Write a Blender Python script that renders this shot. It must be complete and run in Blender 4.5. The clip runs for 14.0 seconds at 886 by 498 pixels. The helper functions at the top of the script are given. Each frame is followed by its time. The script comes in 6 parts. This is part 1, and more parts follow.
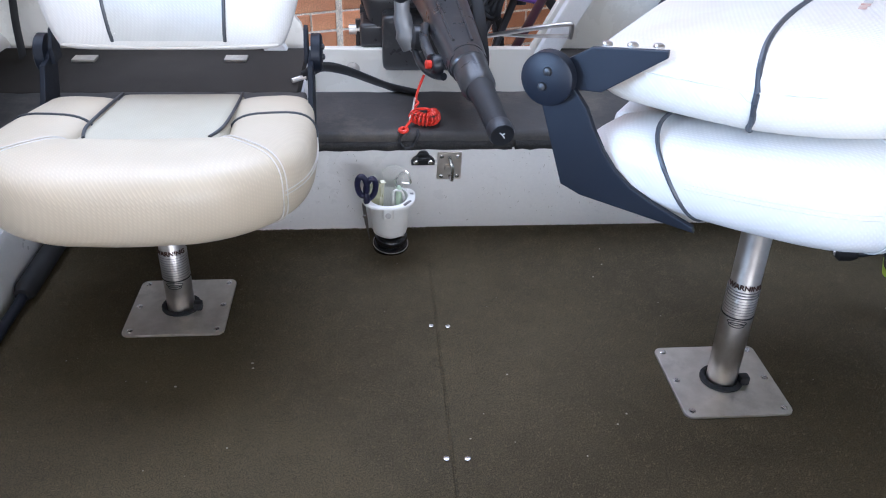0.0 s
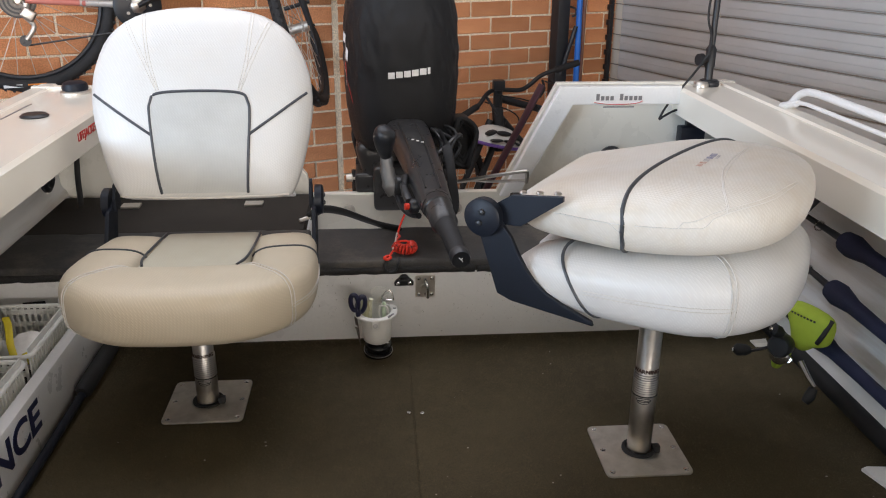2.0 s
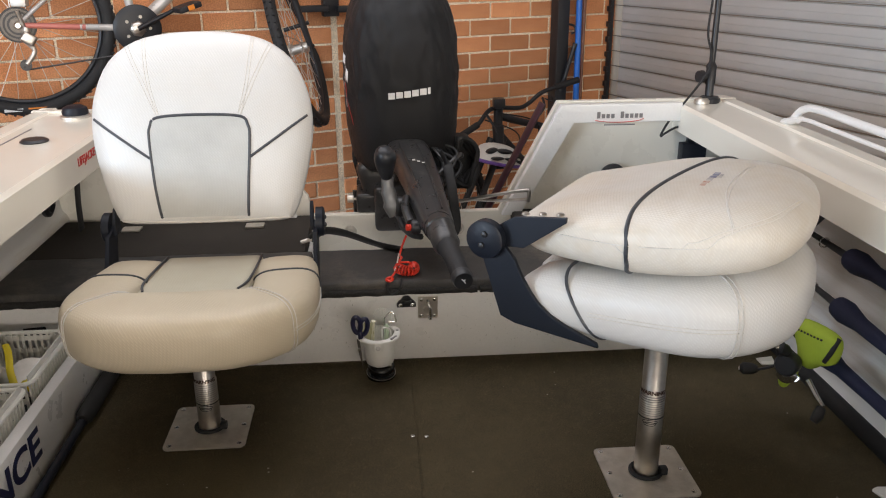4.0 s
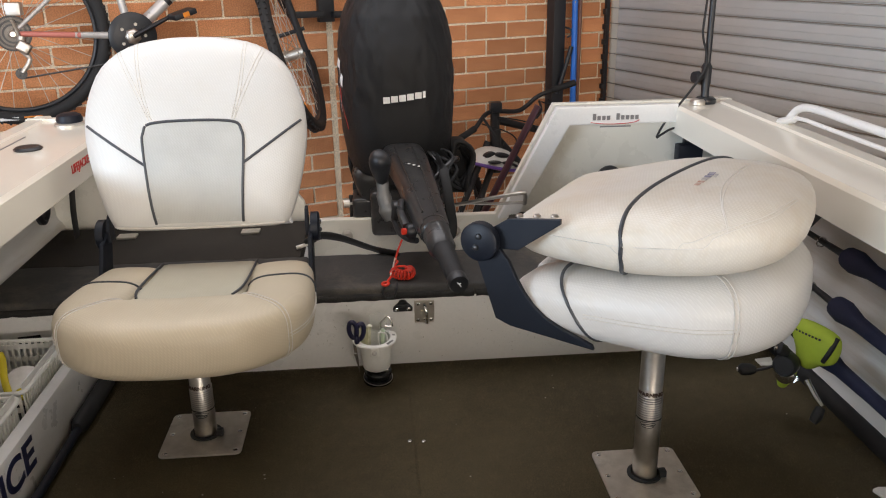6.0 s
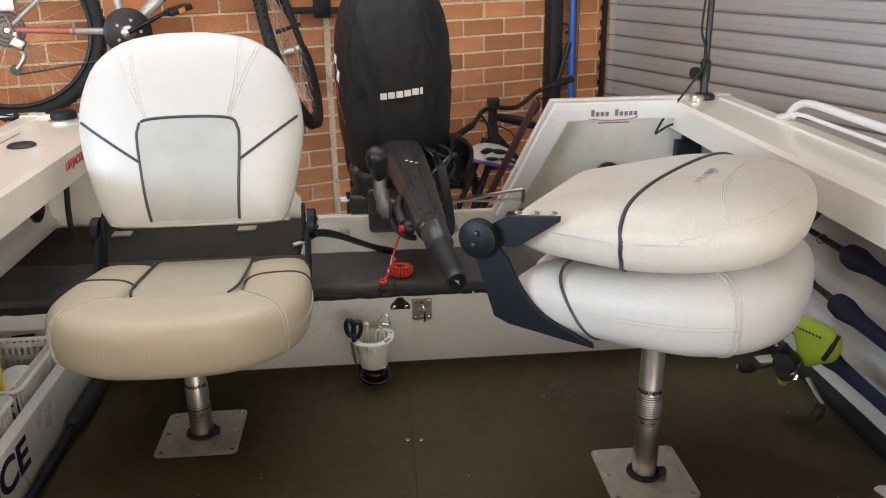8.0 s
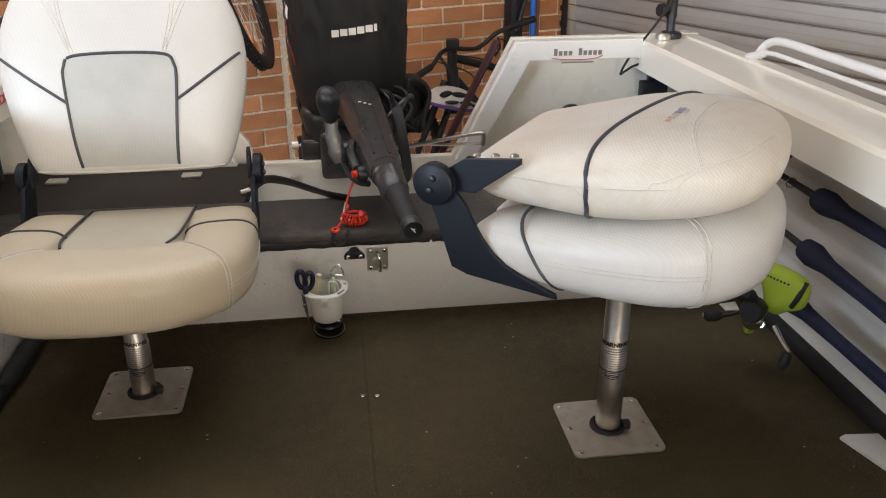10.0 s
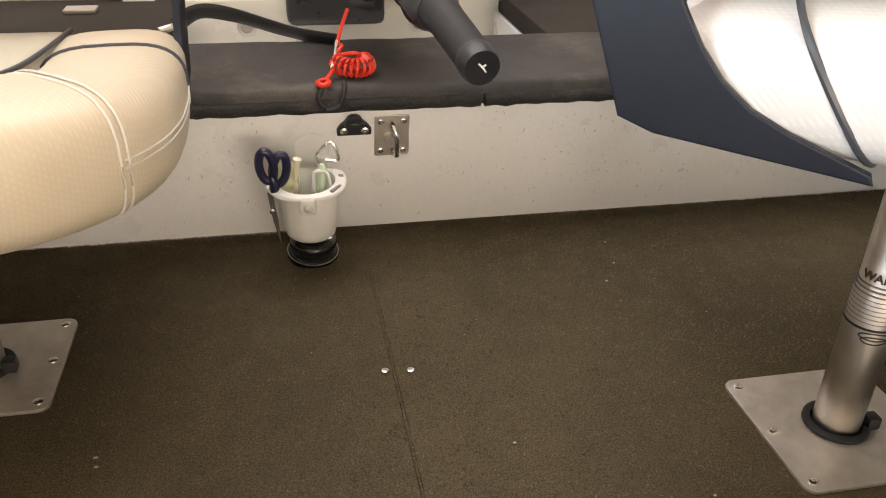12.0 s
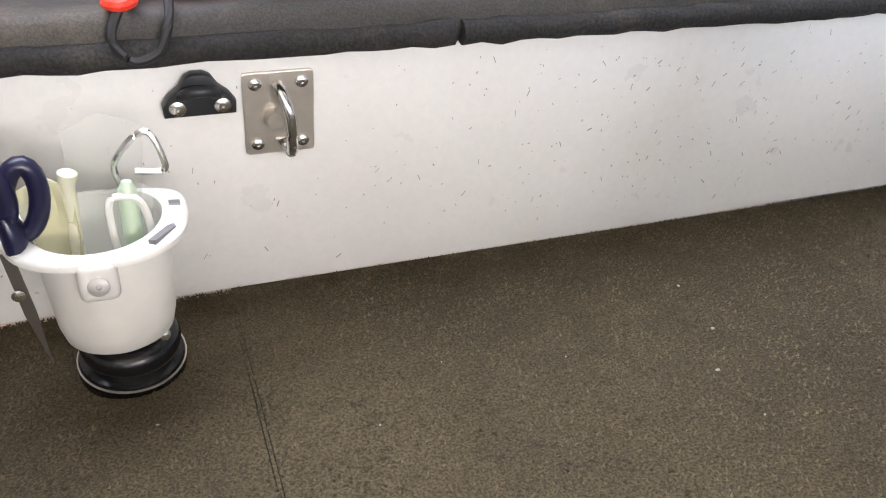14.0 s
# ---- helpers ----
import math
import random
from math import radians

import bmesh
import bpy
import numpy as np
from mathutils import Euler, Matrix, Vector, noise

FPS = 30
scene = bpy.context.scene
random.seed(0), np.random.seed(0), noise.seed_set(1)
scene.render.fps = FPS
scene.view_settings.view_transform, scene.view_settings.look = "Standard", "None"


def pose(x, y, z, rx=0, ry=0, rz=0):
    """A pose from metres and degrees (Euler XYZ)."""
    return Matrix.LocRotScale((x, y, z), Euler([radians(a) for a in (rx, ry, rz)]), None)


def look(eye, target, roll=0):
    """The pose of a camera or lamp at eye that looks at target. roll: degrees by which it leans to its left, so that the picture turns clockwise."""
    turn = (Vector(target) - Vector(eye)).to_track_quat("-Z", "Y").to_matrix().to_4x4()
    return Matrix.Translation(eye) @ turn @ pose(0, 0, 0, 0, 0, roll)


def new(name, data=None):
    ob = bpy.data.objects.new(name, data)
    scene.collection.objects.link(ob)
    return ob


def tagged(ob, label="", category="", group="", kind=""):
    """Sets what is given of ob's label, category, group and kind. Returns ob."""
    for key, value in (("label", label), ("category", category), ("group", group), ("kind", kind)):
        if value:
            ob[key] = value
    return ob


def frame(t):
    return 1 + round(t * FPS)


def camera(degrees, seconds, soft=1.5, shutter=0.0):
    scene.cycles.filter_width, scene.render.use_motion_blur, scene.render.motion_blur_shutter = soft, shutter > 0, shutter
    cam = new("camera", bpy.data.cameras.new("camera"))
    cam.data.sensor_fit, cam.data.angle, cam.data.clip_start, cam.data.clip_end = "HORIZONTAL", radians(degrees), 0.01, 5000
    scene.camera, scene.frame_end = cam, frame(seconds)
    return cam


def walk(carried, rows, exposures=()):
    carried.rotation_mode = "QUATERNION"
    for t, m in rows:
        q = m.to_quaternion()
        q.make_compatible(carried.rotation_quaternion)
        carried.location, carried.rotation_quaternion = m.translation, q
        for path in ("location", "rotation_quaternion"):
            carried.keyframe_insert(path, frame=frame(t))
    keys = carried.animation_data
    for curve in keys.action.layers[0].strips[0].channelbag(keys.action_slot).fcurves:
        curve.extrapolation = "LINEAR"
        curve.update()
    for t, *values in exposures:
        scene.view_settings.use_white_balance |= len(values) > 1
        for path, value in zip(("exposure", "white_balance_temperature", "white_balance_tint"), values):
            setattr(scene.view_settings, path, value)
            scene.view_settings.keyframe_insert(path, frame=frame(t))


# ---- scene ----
cam = camera(57.0, 14.0, soft=1.1)
PATH = [
    (0, (-0.107, 0.233, 0.899), (0.052, 1.948, -0.117), 1.6),
    (0.5, (-0.085, 0.021, 0.98), (0.125, 1.807, 0.106), 0.3),
    (1, (-0.102, -0.112, 1.043), (0.077, 1.742, 0.314), 0.7),
    (1.5, (-0.096, -0.152, 1.049), (0.062, 1.709, 0.332), 0.8),
    (2, (-0.07, -0.16, 1.041), (0.085, 1.698, 0.317), 0.4),
    (2.5, (-0.07, -0.156, 1.05), (0.092, 1.698, 0.318), 0.0),
    (3, (-0.068, -0.141, 1.043), (0.09, 1.722, 0.332), -0.5),
    (3.5, (-0.063, -0.139, 1.047), (0.09, 1.731, 0.354), -0.6),
    (4, (-0.07, -0.144, 1.048), (0.082, 1.728, 0.361), -0.3),
    (6.5, (-0.056, -0.135, 1.039), (0.095, 1.742, 0.365), -1.0),
    (7, (-0.058, -0.131, 1.038), (0.094, 1.746, 0.362), -0.9),
    (9.3, (-0.047, -0.083, 1.025), (0.123, 1.769, 0.289), -1.2),
    (9.5, (-0.04, -0.071, 1.017), (0.139, 1.772, 0.26), -1.1),
    (10, (-0.035, -0.032, 1.0), (0.208, 1.784, 0.197), -0.3),
    (10.5, (-0.033, 0.03, 0.987), (0.219, 1.839, 0.171), -0.2),
    (11, (-0.031, 0.112, 0.948), (0.225, 1.893, 0.073), -0.2),
    (11.5, (-0.07, 0.392, 0.801), (0.26, 2.131, -0.13), 0.7),
    (12, (-0.111, 0.681, 0.617), (0.253, 2.387, -0.363), 1.6),
    (12.5, (-0.045, 0.93, 0.488), (0.364, 2.588, -0.554), 1.9),
    (13, (-0.038, 1.146, 0.407), (0.567, 2.751, -0.622), 2.9),
    (13.5, (-0.043, 1.266, 0.366), (0.554, 2.905, -0.612), 1.9),
    (14, (-0.042, 1.236, 0.382), (0.584, 2.857, -0.608), 2.0),
]
EXPOSURES = [(0, 0.9, 4950, 17), (0.5, 0.05, 5500, 14), (1, 0.03, 5700, 15), (1.5, 0.03, 5850, 16), (2.5, 0.03, 6150, 16), (3.5, 0.03, 6300, 16), (7.2, 0.02, 6350, 16), (9.5, 0.0, 6400, 16), (10.5, 0.06, 6450, 16), (11, 0.2, 6450, 16), (11.5, 0.4, 6400, 16), (12, 0.98, 6900, 18), (12.5, 1.6, 6450, 17), (13, 1.83, 6150, 17), (13.5, 1.75, 5850, 17), (14, 1.75, 5700, 17)]
walk(cam, [(t, look(eye, target, roll)) for t, eye, target, roll in PATH], EXPOSURES)

# ---------------------------------------------------------------- light
GC, GA = Vector((1.22, 4.63, 0.0)), radians(21.5)          # garage corner and its turn against the boat
GU, GV = Vector((math.cos(GA), math.sin(GA), 0)), Vector((math.sin(GA), -math.cos(GA), 0))
GROUND, CEIL, MOUTH = -0.78, 2.0, 10.5


def gar(a, b, z):
    """A place in the garage: a metres along the brick wall from the corner, b metres out of it."""
    return GC - GU * a + GV * b + Vector((0, 0, z))


world = bpy.data.worlds.new("sky")
scene.world = world
world.use_nodes = True
sky = world.node_tree.nodes.new("ShaderNodeTexSky")
sky.sky_type, sky.sun_disc, sky.sun_elevation, sky.sun_rotation = "NISHITA", False, radians(30), radians(0)
world.node_tree.nodes["Background"].inputs[1].default_value = 0.12
world.node_tree.links.new(sky.outputs[0], world.node_tree.nodes["Background"].inputs[0])

sun_data = bpy.data.lights.new("sun", "SUN")
sun_data.energy, sun_data.angle, sun_data.color = 3.0, radians(0.5), (1.0, 0.95, 0.86)
sun = new("sun", sun_data)
sun.matrix_world = look((0, 14, 8), (0, 0, 0))


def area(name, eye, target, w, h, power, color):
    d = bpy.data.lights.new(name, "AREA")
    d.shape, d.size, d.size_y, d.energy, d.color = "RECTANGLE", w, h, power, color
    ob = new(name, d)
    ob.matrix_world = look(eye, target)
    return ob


# Front and side lamps are added in unseen openings to stand for daylight.
area("front_fill", gar(3.85, MOUTH + 0.04, 1.34), gar(3.85, 0.0, 1.2), 3.5, 1.06, 300, (1.0, 0.92, 0.78))
area("side_fill", gar(7.74, 3.95, 1.30), gar(0.0, 3.75, 0.9), 2.6, 1.1, 215, (0.69, 0.86, 1.0))
# Unseen overhead lamp, added to brighten up-facing surfaces and the stern.
area("overhead_fill", gar(2.45, 1.75, CEIL + 0.10), gar(2.45, 1.75, 0.0), 2.6, 1.4, 31, (1.0, 0.97, 0.90))


# ---------------------------------------------------------------- materials
def material(name, color, rough=0.5, metal=0.0, dark=None, scale=8.0, grain=0.0, grain_scale=300.0, bump=0.0, bump_scale=200.0,
             stains=None, coat=0.0, weave=0.0, clear=0.0, random_amount=0.0, rough_var=0.1, rough_detail=2.0, streak=None):
    """A surface with colour variation at two scales, relief and uneven gloss."""
    m = bpy.data.materials.new(name)
    m.use_nodes = True
    nt = m.node_tree
    b = nt.nodes["Principled BSDF"]
    L = nt.links.new
    co = nt.nodes.new("ShaderNodeTexCoord").outputs["Object"]

    def noise_at(s, detail=4.0, rough_=0.6):
        n = nt.nodes.new("ShaderNodeTexNoise")
        n.inputs["Scale"].default_value, n.inputs["Detail"].default_value, n.inputs["Roughness"].default_value = s, detail, rough_
        L(co, n.inputs["Vector"])
        return n.outputs["Fac"]

    def ramp(fac, a, c):
        r = nt.nodes.new("ShaderNodeMapRange")
        r.inputs["From Min"].default_value, r.inputs["From Max"].default_value = a, c
        L(fac, r.inputs["Value"])
        return r.outputs["Result"]

    def mix(fac, a, c, mode="MIX"):
        x = nt.nodes.new("ShaderNodeMix")
        x.data_type, x.blend_type = "RGBA", mode
        for s, v in ((0, fac), (6, a), (7, c)):
            if isinstance(v, (tuple, list)):
                x.inputs[s].default_value = (*v, 1)
            elif isinstance(v, float):
                x.inputs[s].default_value = v
            else:
                L(v, x.inputs[s])
        return x.outputs[2]

    dark = dark or tuple(c * 0.82 for c in color)
    col = mix(ramp(noise_at(scale), 0.35, 0.68), dark, color)
    if stains:
        tint, s, low, high = stains
        plain = co
        if streak:
            along = nt.nodes.new("ShaderNodeMapping")
            along.inputs["Scale"].default_value = streak
            L(co, along.inputs["Vector"])
            co = along.outputs["Vector"]
        col = mix(ramp(noise_at(s, 8.0, 0.7), low, high), col, tint)
        co = plain
    if grain:
        speck = mix(ramp(noise_at(grain_scale, rough_detail, 0.72 if rough_detail > 3 else 0.6), 0.42, 0.58), (0.25, 0.25, 0.25), (1.85, 1.8, 1.7))
        col = mix(grain, col, speck, "MULTIPLY")
    if random_amount:
        info = nt.nodes.new("ShaderNodeObjectInfo")
        hsv = nt.nodes.new("ShaderNodeHueSaturation")
        r = nt.nodes.new("ShaderNodeMapRange")
        r.inputs["To Min"].default_value, r.inputs["To Max"].default_value = 1 - random_amount, 1 + random_amount
        L(info.outputs["Random"], r.inputs["Value"])
        L(r.outputs["Result"], hsv.inputs["Value"])
        L(col, hsv.inputs["Color"])
        col = hsv.outputs["Color"]
    rr = nt.nodes.new("ShaderNodeMapRange")
    rr.inputs["To Min"].default_value, rr.inputs["To Max"].default_value = max(0.02, rough - rough_var), min(1, rough + rough_var)
    L(noise_at(scale * 3), rr.inputs["Value"])
    L(rr.outputs["Result"], b.inputs["Roughness"])
    b.inputs["Metallic"].default_value = metal
    b.inputs["Coat Weight"].default_value = coat
    b.inputs["Alpha"].default_value = 1 - clear
    height = None
    if bump:
        height = noise_at(bump_scale, max(3.0, rough_detail), 0.75 if rough_detail > 3 else 0.6)
    if weave:
        bump = bump or 0.3
        w = []
        for turn in (0.6, -0.6):
            t = nt.nodes.new("ShaderNodeTexWave")
            mp = nt.nodes.new("ShaderNodeMapping")
            mp.inputs["Rotation"].default_value = (turn, turn, turn)
            L(co, mp.inputs["Vector"])
            L(mp.outputs["Vector"], t.inputs["Vector"])
            t.inputs["Scale"].default_value = weave
            w.append(t.outputs["Fac"])
        mm = nt.nodes.new("ShaderNodeMath")
        mm.operation = "MULTIPLY"
        L(w[0], mm.inputs[0]), L(w[1], mm.inputs[1])
        col = mix(0.14, col, mix(mm.outputs[0], tuple(c * 0.55 for c in color), color))
        ad = nt.nodes.new("ShaderNodeMath")
        ad.operation = "MULTIPLY_ADD"
        L(noise_at(14, 3.0), ad.inputs[0])
        ad.inputs[1].default_value = 4.0
        L(mm.outputs[0], ad.inputs[2])
        height = ad.outputs[0]
    L(col, b.inputs["Base Color"])
    if height:
        bn = nt.nodes.new("ShaderNodeBump")
        bn.inputs["Strength"].default_value, bn.inputs["Distance"].default_value = bump, 0.002
        L(height, bn.inputs["Height"])
        L(bn.outputs["Normal"], b.inputs["Normal"])
    return m


VINYL = material("white_vinyl", (0.69, 0.685, 0.67), 0.40, dark=(0.655, 0.64, 0.61), scale=5, bump=0.15, weave=66, stains=((0.62, 0.55, 0.44), 4, 0.60, 0.95))
VINYL_WORN = material("worn_cream_vinyl", (0.635, 0.555, 0.42), 0.42, dark=(0.565, 0.487, 0.355), scale=5, bump=0.15, weave=66, stains=((0.52, 0.45, 0.34), 5, 0.58, 0.95))
VINYL_STAINED = material("stained_white_vinyl", (0.73, 0.695, 0.635), 0.42, dark=(0.67, 0.625, 0.55), scale=5, bump=0.15, weave=66, stains=((0.58, 0.47, 0.32), 3.5, 0.47, 0.85))
VINYL_GREY = material("grey_vinyl", (0.55, 0.555, 0.535), 0.45, scale=6, bump=0.15, weave=66)
VINYL_TAN = material("soiled_grey_vinyl", (0.55, 0.515, 0.405), 0.45, dark=(0.50, 0.46, 0.35), scale=6, bump=0.15, weave=66)
PIPING = material("grey_piping", (0.05, 0.055, 0.065), 0.45)
THREAD = material("white_thread", (0.74, 0.71, 0.66), 0.8)
BLACK_PLASTIC = material("black_plastic", (0.018, 0.019, 0.022), 0.42, bump=0.15, bump_scale=500)
NAVY_PLASTIC = material("navy_black_plastic", (0.008, 0.011, 0.019), 0.48, bump=0.15, bump_scale=600)
BLACK_RUBBER = material("black_rubber", (0.014, 0.014, 0.015), 0.65)
STEEL = material("brushed_steel", (0.72, 0.68, 0.62), 0.44, 0.85, dark=(0.60, 0.56, 0.50), scale=30, bump=0.06, bump_scale=400, stains=((0.4, 0.37, 0.33), 9, 0.55, 0.8))
STEEL_POST = material("brushed_steel_post", (0.60, 0.57, 0.53), 0.33, 1.0, dark=(0.48, 0.45, 0.41), scale=30, bump=0.06, bump_scale=400)
CHROME = material("chrome", (0.80, 0.79, 0.77), 0.24, 1.0)
CARPET = material("charcoal_carpet", (0.098, 0.080, 0.049), 0.97, dark=(0.066, 0.054, 0.034), scale=2.5, grain=0.50, grain_scale=480, bump=0.35, bump_scale=700, stains=((0.102, 0.083, 0.047), 2.2, 0.46, 0.80), rough_detail=4.0)
BOX_CARPET = material("worn_black_cover", (0.050, 0.046, 0.042), 0.75, dark=(0.028, 0.027, 0.026), scale=5, grain=0.28, grain_scale=650, bump=0.35, bump_scale=140, stains=((0.125, 0.108, 0.084), 6, 0.50, 0.78))
HATCH = material("dark_hatch_carpet", (0.050, 0.044, 0.038), 0.95, dark=(0.036, 0.032, 0.028), scale=3, grain=0.4, grain_scale=420, bump=0.4, bump_scale=450, rough_detail=4.0)
PAINT = material("white_boat_paint", (0.84, 0.83, 0.81), 0.30, dark=(0.80, 0.79, 0.765), scale=4, bump=0.05, bump_scale=60, coat=0.1, grain=0.018, grain_scale=130, rough_detail=5.0, stains=((0.70, 0.65, 0.57), 3, 0.55, 0.98))
HULL_PAINT = material("dusty_white_hull_paint", (0.80, 0.80, 0.79), 0.32, dark=(0.76, 0.75, 0.73), scale=4, coat=0.1, stains=((0.50, 0.43, 0.33), 7, 0.47, 0.72), streak=(1.0, 0.10, 1.6))
CREAM = material("cream_boat_paint", (0.85, 0.82, 0.73), 0.28, dark=(0.81, 0.775, 0.68), scale=3, coat=0.3, stains=((0.62, 0.57, 0.48), 9, 0.72, 1.0))
GUNWALE = material("glossy_cream_gunwale_paint", (0.85, 0.805, 0.705), 0.20, dark=(0.82, 0.77, 0.665), scale=1.5, coat=0.4, rough_var=0.04)
GOWN = material("black_fabric_cover", (0.016, 0.016, 0.017), 0.50, scale=6, bump=0.5, bump_scale=900)
WHITE_PLASTIC = material("white_plastic", (0.80, 0.79, 0.74), 0.38, scale=12, stains=((0.6, 0.55, 0.45), 16, 0.62, 0.9))
RED_PLASTIC = material("red_plastic", (0.75, 0.045, 0.02), 0.35)
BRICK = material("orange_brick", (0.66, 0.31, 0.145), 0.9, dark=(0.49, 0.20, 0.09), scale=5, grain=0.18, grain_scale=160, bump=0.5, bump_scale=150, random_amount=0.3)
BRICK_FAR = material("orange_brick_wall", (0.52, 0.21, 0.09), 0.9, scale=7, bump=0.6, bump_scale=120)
MORTAR = material("mortar", (0.80, 0.68, 0.51), 0.95, scale=10, grain=0.3, grain_scale=200, bump=0.6, bump_scale=160)
DOOR_STEEL = material("grey_painted_steel", (0.53, 0.53, 0.525), 0.34, scale=2, dark=(0.47, 0.47, 0.46), coat=0.15, bump=0.08, bump_scale=20)
SLAT_LIP_SHADE = material("shaded_slat_lip", (0.24, 0.20, 0.16), 0.6)
CONCRETE = material("concrete", (0.36, 0.34, 0.31), 0.85, scale=3, grain=0.3, grain_scale=90, bump=0.3, bump_scale=60)
# For unseen walls and ceiling; the cream is chosen to warm the bounced light.
PLASTER = material("cream_plaster", (0.80, 0.72, 0.60), 0.9, scale=2, bump=0.1, bump_scale=90)
RED_PRINT = material("red_print", (0.60, 0.05, 0.04), 0.5)
CHIP = material("bare_chip", (0.20, 0.18, 0.15), 0.7, dark=(0.48, 0.45, 0.40), scale=14)
GREY_PRINT = material("grey_print", (0.22, 0.21, 0.21), 0.5)
WHITE_PRINT = material("white_print", (0.85, 0.85, 0.84), 0.5)
NAVY_PRINT = material("navy_print", (0.018, 0.022, 0.075), 0.4)
BLUE_PAINT = material("blue_paint", (0.02, 0.16, 0.62), 0.4)
LIME = material("lime_neoprene", (0.46, 0.60, 0.045), 0.75, scale=14, bump=0.3, bump_scale=500)
YELLOW = material("yellow_webbing", (0.75, 0.60, 0.02), 0.6)
TYRE = material("bike_tyre", (0.022, 0.021, 0.021), 0.8, bump=0.6, bump_scale=160)
PURPLE = material("purple_plastic", (0.16, 0.07, 0.36), 0.3)
ENGINE = material("dark_engine_casing", (0.036, 0.035, 0.035), 0.30, scale=10, stains=((0.11, 0.10, 0.09), 12, 0.58, 0.85))
NAVY_CLOTH = material("navy_cloth", (0.016, 0.020, 0.055), 0.85, bump=0.4, bump_scale=500)
COPPER = material("brown_pipe_paint", (0.20, 0.085, 0.055), 0.4)
ORANGE = material("orange_reflector", (0.8, 0.26, 0.03), 0.3)
GLASSY = material("clear_plastic_sleeve", (0.90, 0.95, 0.84), 0.12, clear=0.90)
YELLOWED = material("yellowed_clear_sleeve", (0.88, 0.85, 0.52), 0.2, clear=0.45)
PALE_LURE = material("pale_lure", (0.72, 0.70, 0.52), 0.3)


for _m, _level in ((GOWN, 0.22), (NAVY_PLASTIC, 0.32), (CARPET, 0.1), (HATCH, 0.1), (BRICK, 0.2), (BRICK_FAR, 0.2), (MORTAR, 0.1)):
    _m.node_tree.nodes["Principled BSDF"].inputs["Specular IOR Level"].default_value = _level
PILE = material("carpet_fibre", (0.066, 0.058, 0.040), 1.0)
_nt = PILE.node_tree
_nt.nodes["Principled BSDF"].inputs["Specular IOR Level"].default_value = 0.1
_geo, _mix = _nt.nodes.new("ShaderNodeNewGeometry"), _nt.nodes.new("ShaderNodeValToRGB")
_mix.color_ramp.elements[0].color, _mix.color_ramp.elements[1].color = (0.031, 0.0255, 0.0165, 1), (0.185, 0.153, 0.089, 1)
_mix.color_ramp.elements.new(0.52).color = (0.086, 0.071, 0.043, 1)
_pos, _cl, _add = _nt.nodes.new("ShaderNodeTexCoord"), _nt.nodes.new("ShaderNodeTexNoise"), _nt.nodes.new("ShaderNodeMath")
_cl.inputs["Scale"].default_value, _cl.inputs["Detail"].default_value, _cl.inputs["Roughness"].default_value = 190, 6.0, 0.75
_wide, _even = _nt.nodes.new("ShaderNodeMapRange"), _nt.nodes.new("ShaderNodeMath")
_wide.inputs["From Min"].default_value, _wide.inputs["From Max"].default_value = 0.34, 0.66
_add.operation, _even.operation = "ADD", "MULTIPLY"
_even.inputs[1].default_value = 0.36
_mid, _midr, _add3 = _nt.nodes.new("ShaderNodeTexNoise"), _nt.nodes.new("ShaderNodeMapRange"), _nt.nodes.new("ShaderNodeMath")
_mid.inputs["Scale"].default_value, _mid.inputs["Detail"].default_value, _mid.inputs["Roughness"].default_value = 24, 6.0, 0.7
_midr.inputs["From Min"].default_value, _midr.inputs["From Max"].default_value = 0.34, 0.66
_add3.operation = "ADD"
_nt.links.new(_pos.outputs["Object"], _mid.inputs["Vector"])
_nt.links.new(_mid.outputs["Fac"], _midr.inputs["Value"])
_nt.links.new(_midr.outputs["Result"], _add3.inputs[1])
_nt.links.new(_pos.outputs["Object"], _cl.inputs["Vector"])
_nt.links.new(_cl.outputs["Fac"], _wide.inputs["Value"])
_nt.links.new(_wide.outputs["Result"], _add.inputs[0])
_nt.links.new(_geo.outputs["Random Per Island"], _add.inputs[1])
_nt.links.new(_add.outputs[0], _add3.inputs[0])
_nt.links.new(_add3.outputs[0], _even.inputs[0])
_nt.links.new(_even.outputs[0], _mix.inputs[0])
_nt.links.new(_mix.outputs[0], _nt.nodes["Principled BSDF"].inputs["Base Color"])


# ---------------------------------------------------------------- building helpers
def thing(name, at, label, category, group="", kind=""):
    ob = new(name)
    ob.location = at
    ob.empty_display_size = 0.05
    return tagged(ob, label, category, group, kind)


def origin_of(ob):
    v = Vector(ob.location)
    while ob.parent:
        ob = ob.parent
        v += ob.location
    return v


def part(name, bm, mat, parent=None, label="", smooth=True, at=None):
    """Links a bmesh, made in world metres, as one mesh under a thing (or alone, with its origin at a place)."""
    o = origin_of(parent) if parent else Vector(at or (0, 0, 0))
    bmesh.ops.recalc_face_normals(bm, faces=bm.faces)
    bm.transform(Matrix.Translation(-o))
    me = bpy.data.meshes.new(name)
    bm.to_mesh(me)
    bm.free()
    for p in me.polygons:
        p.use_smooth = smooth
    if smooth:
        me.set_sharp_from_angle(angle=radians(40))
    me.materials.append(mat)
    ob = new(name, me)
    if parent:
        ob.parent = parent
    else:
        ob.location = o
    return tagged(ob, label)


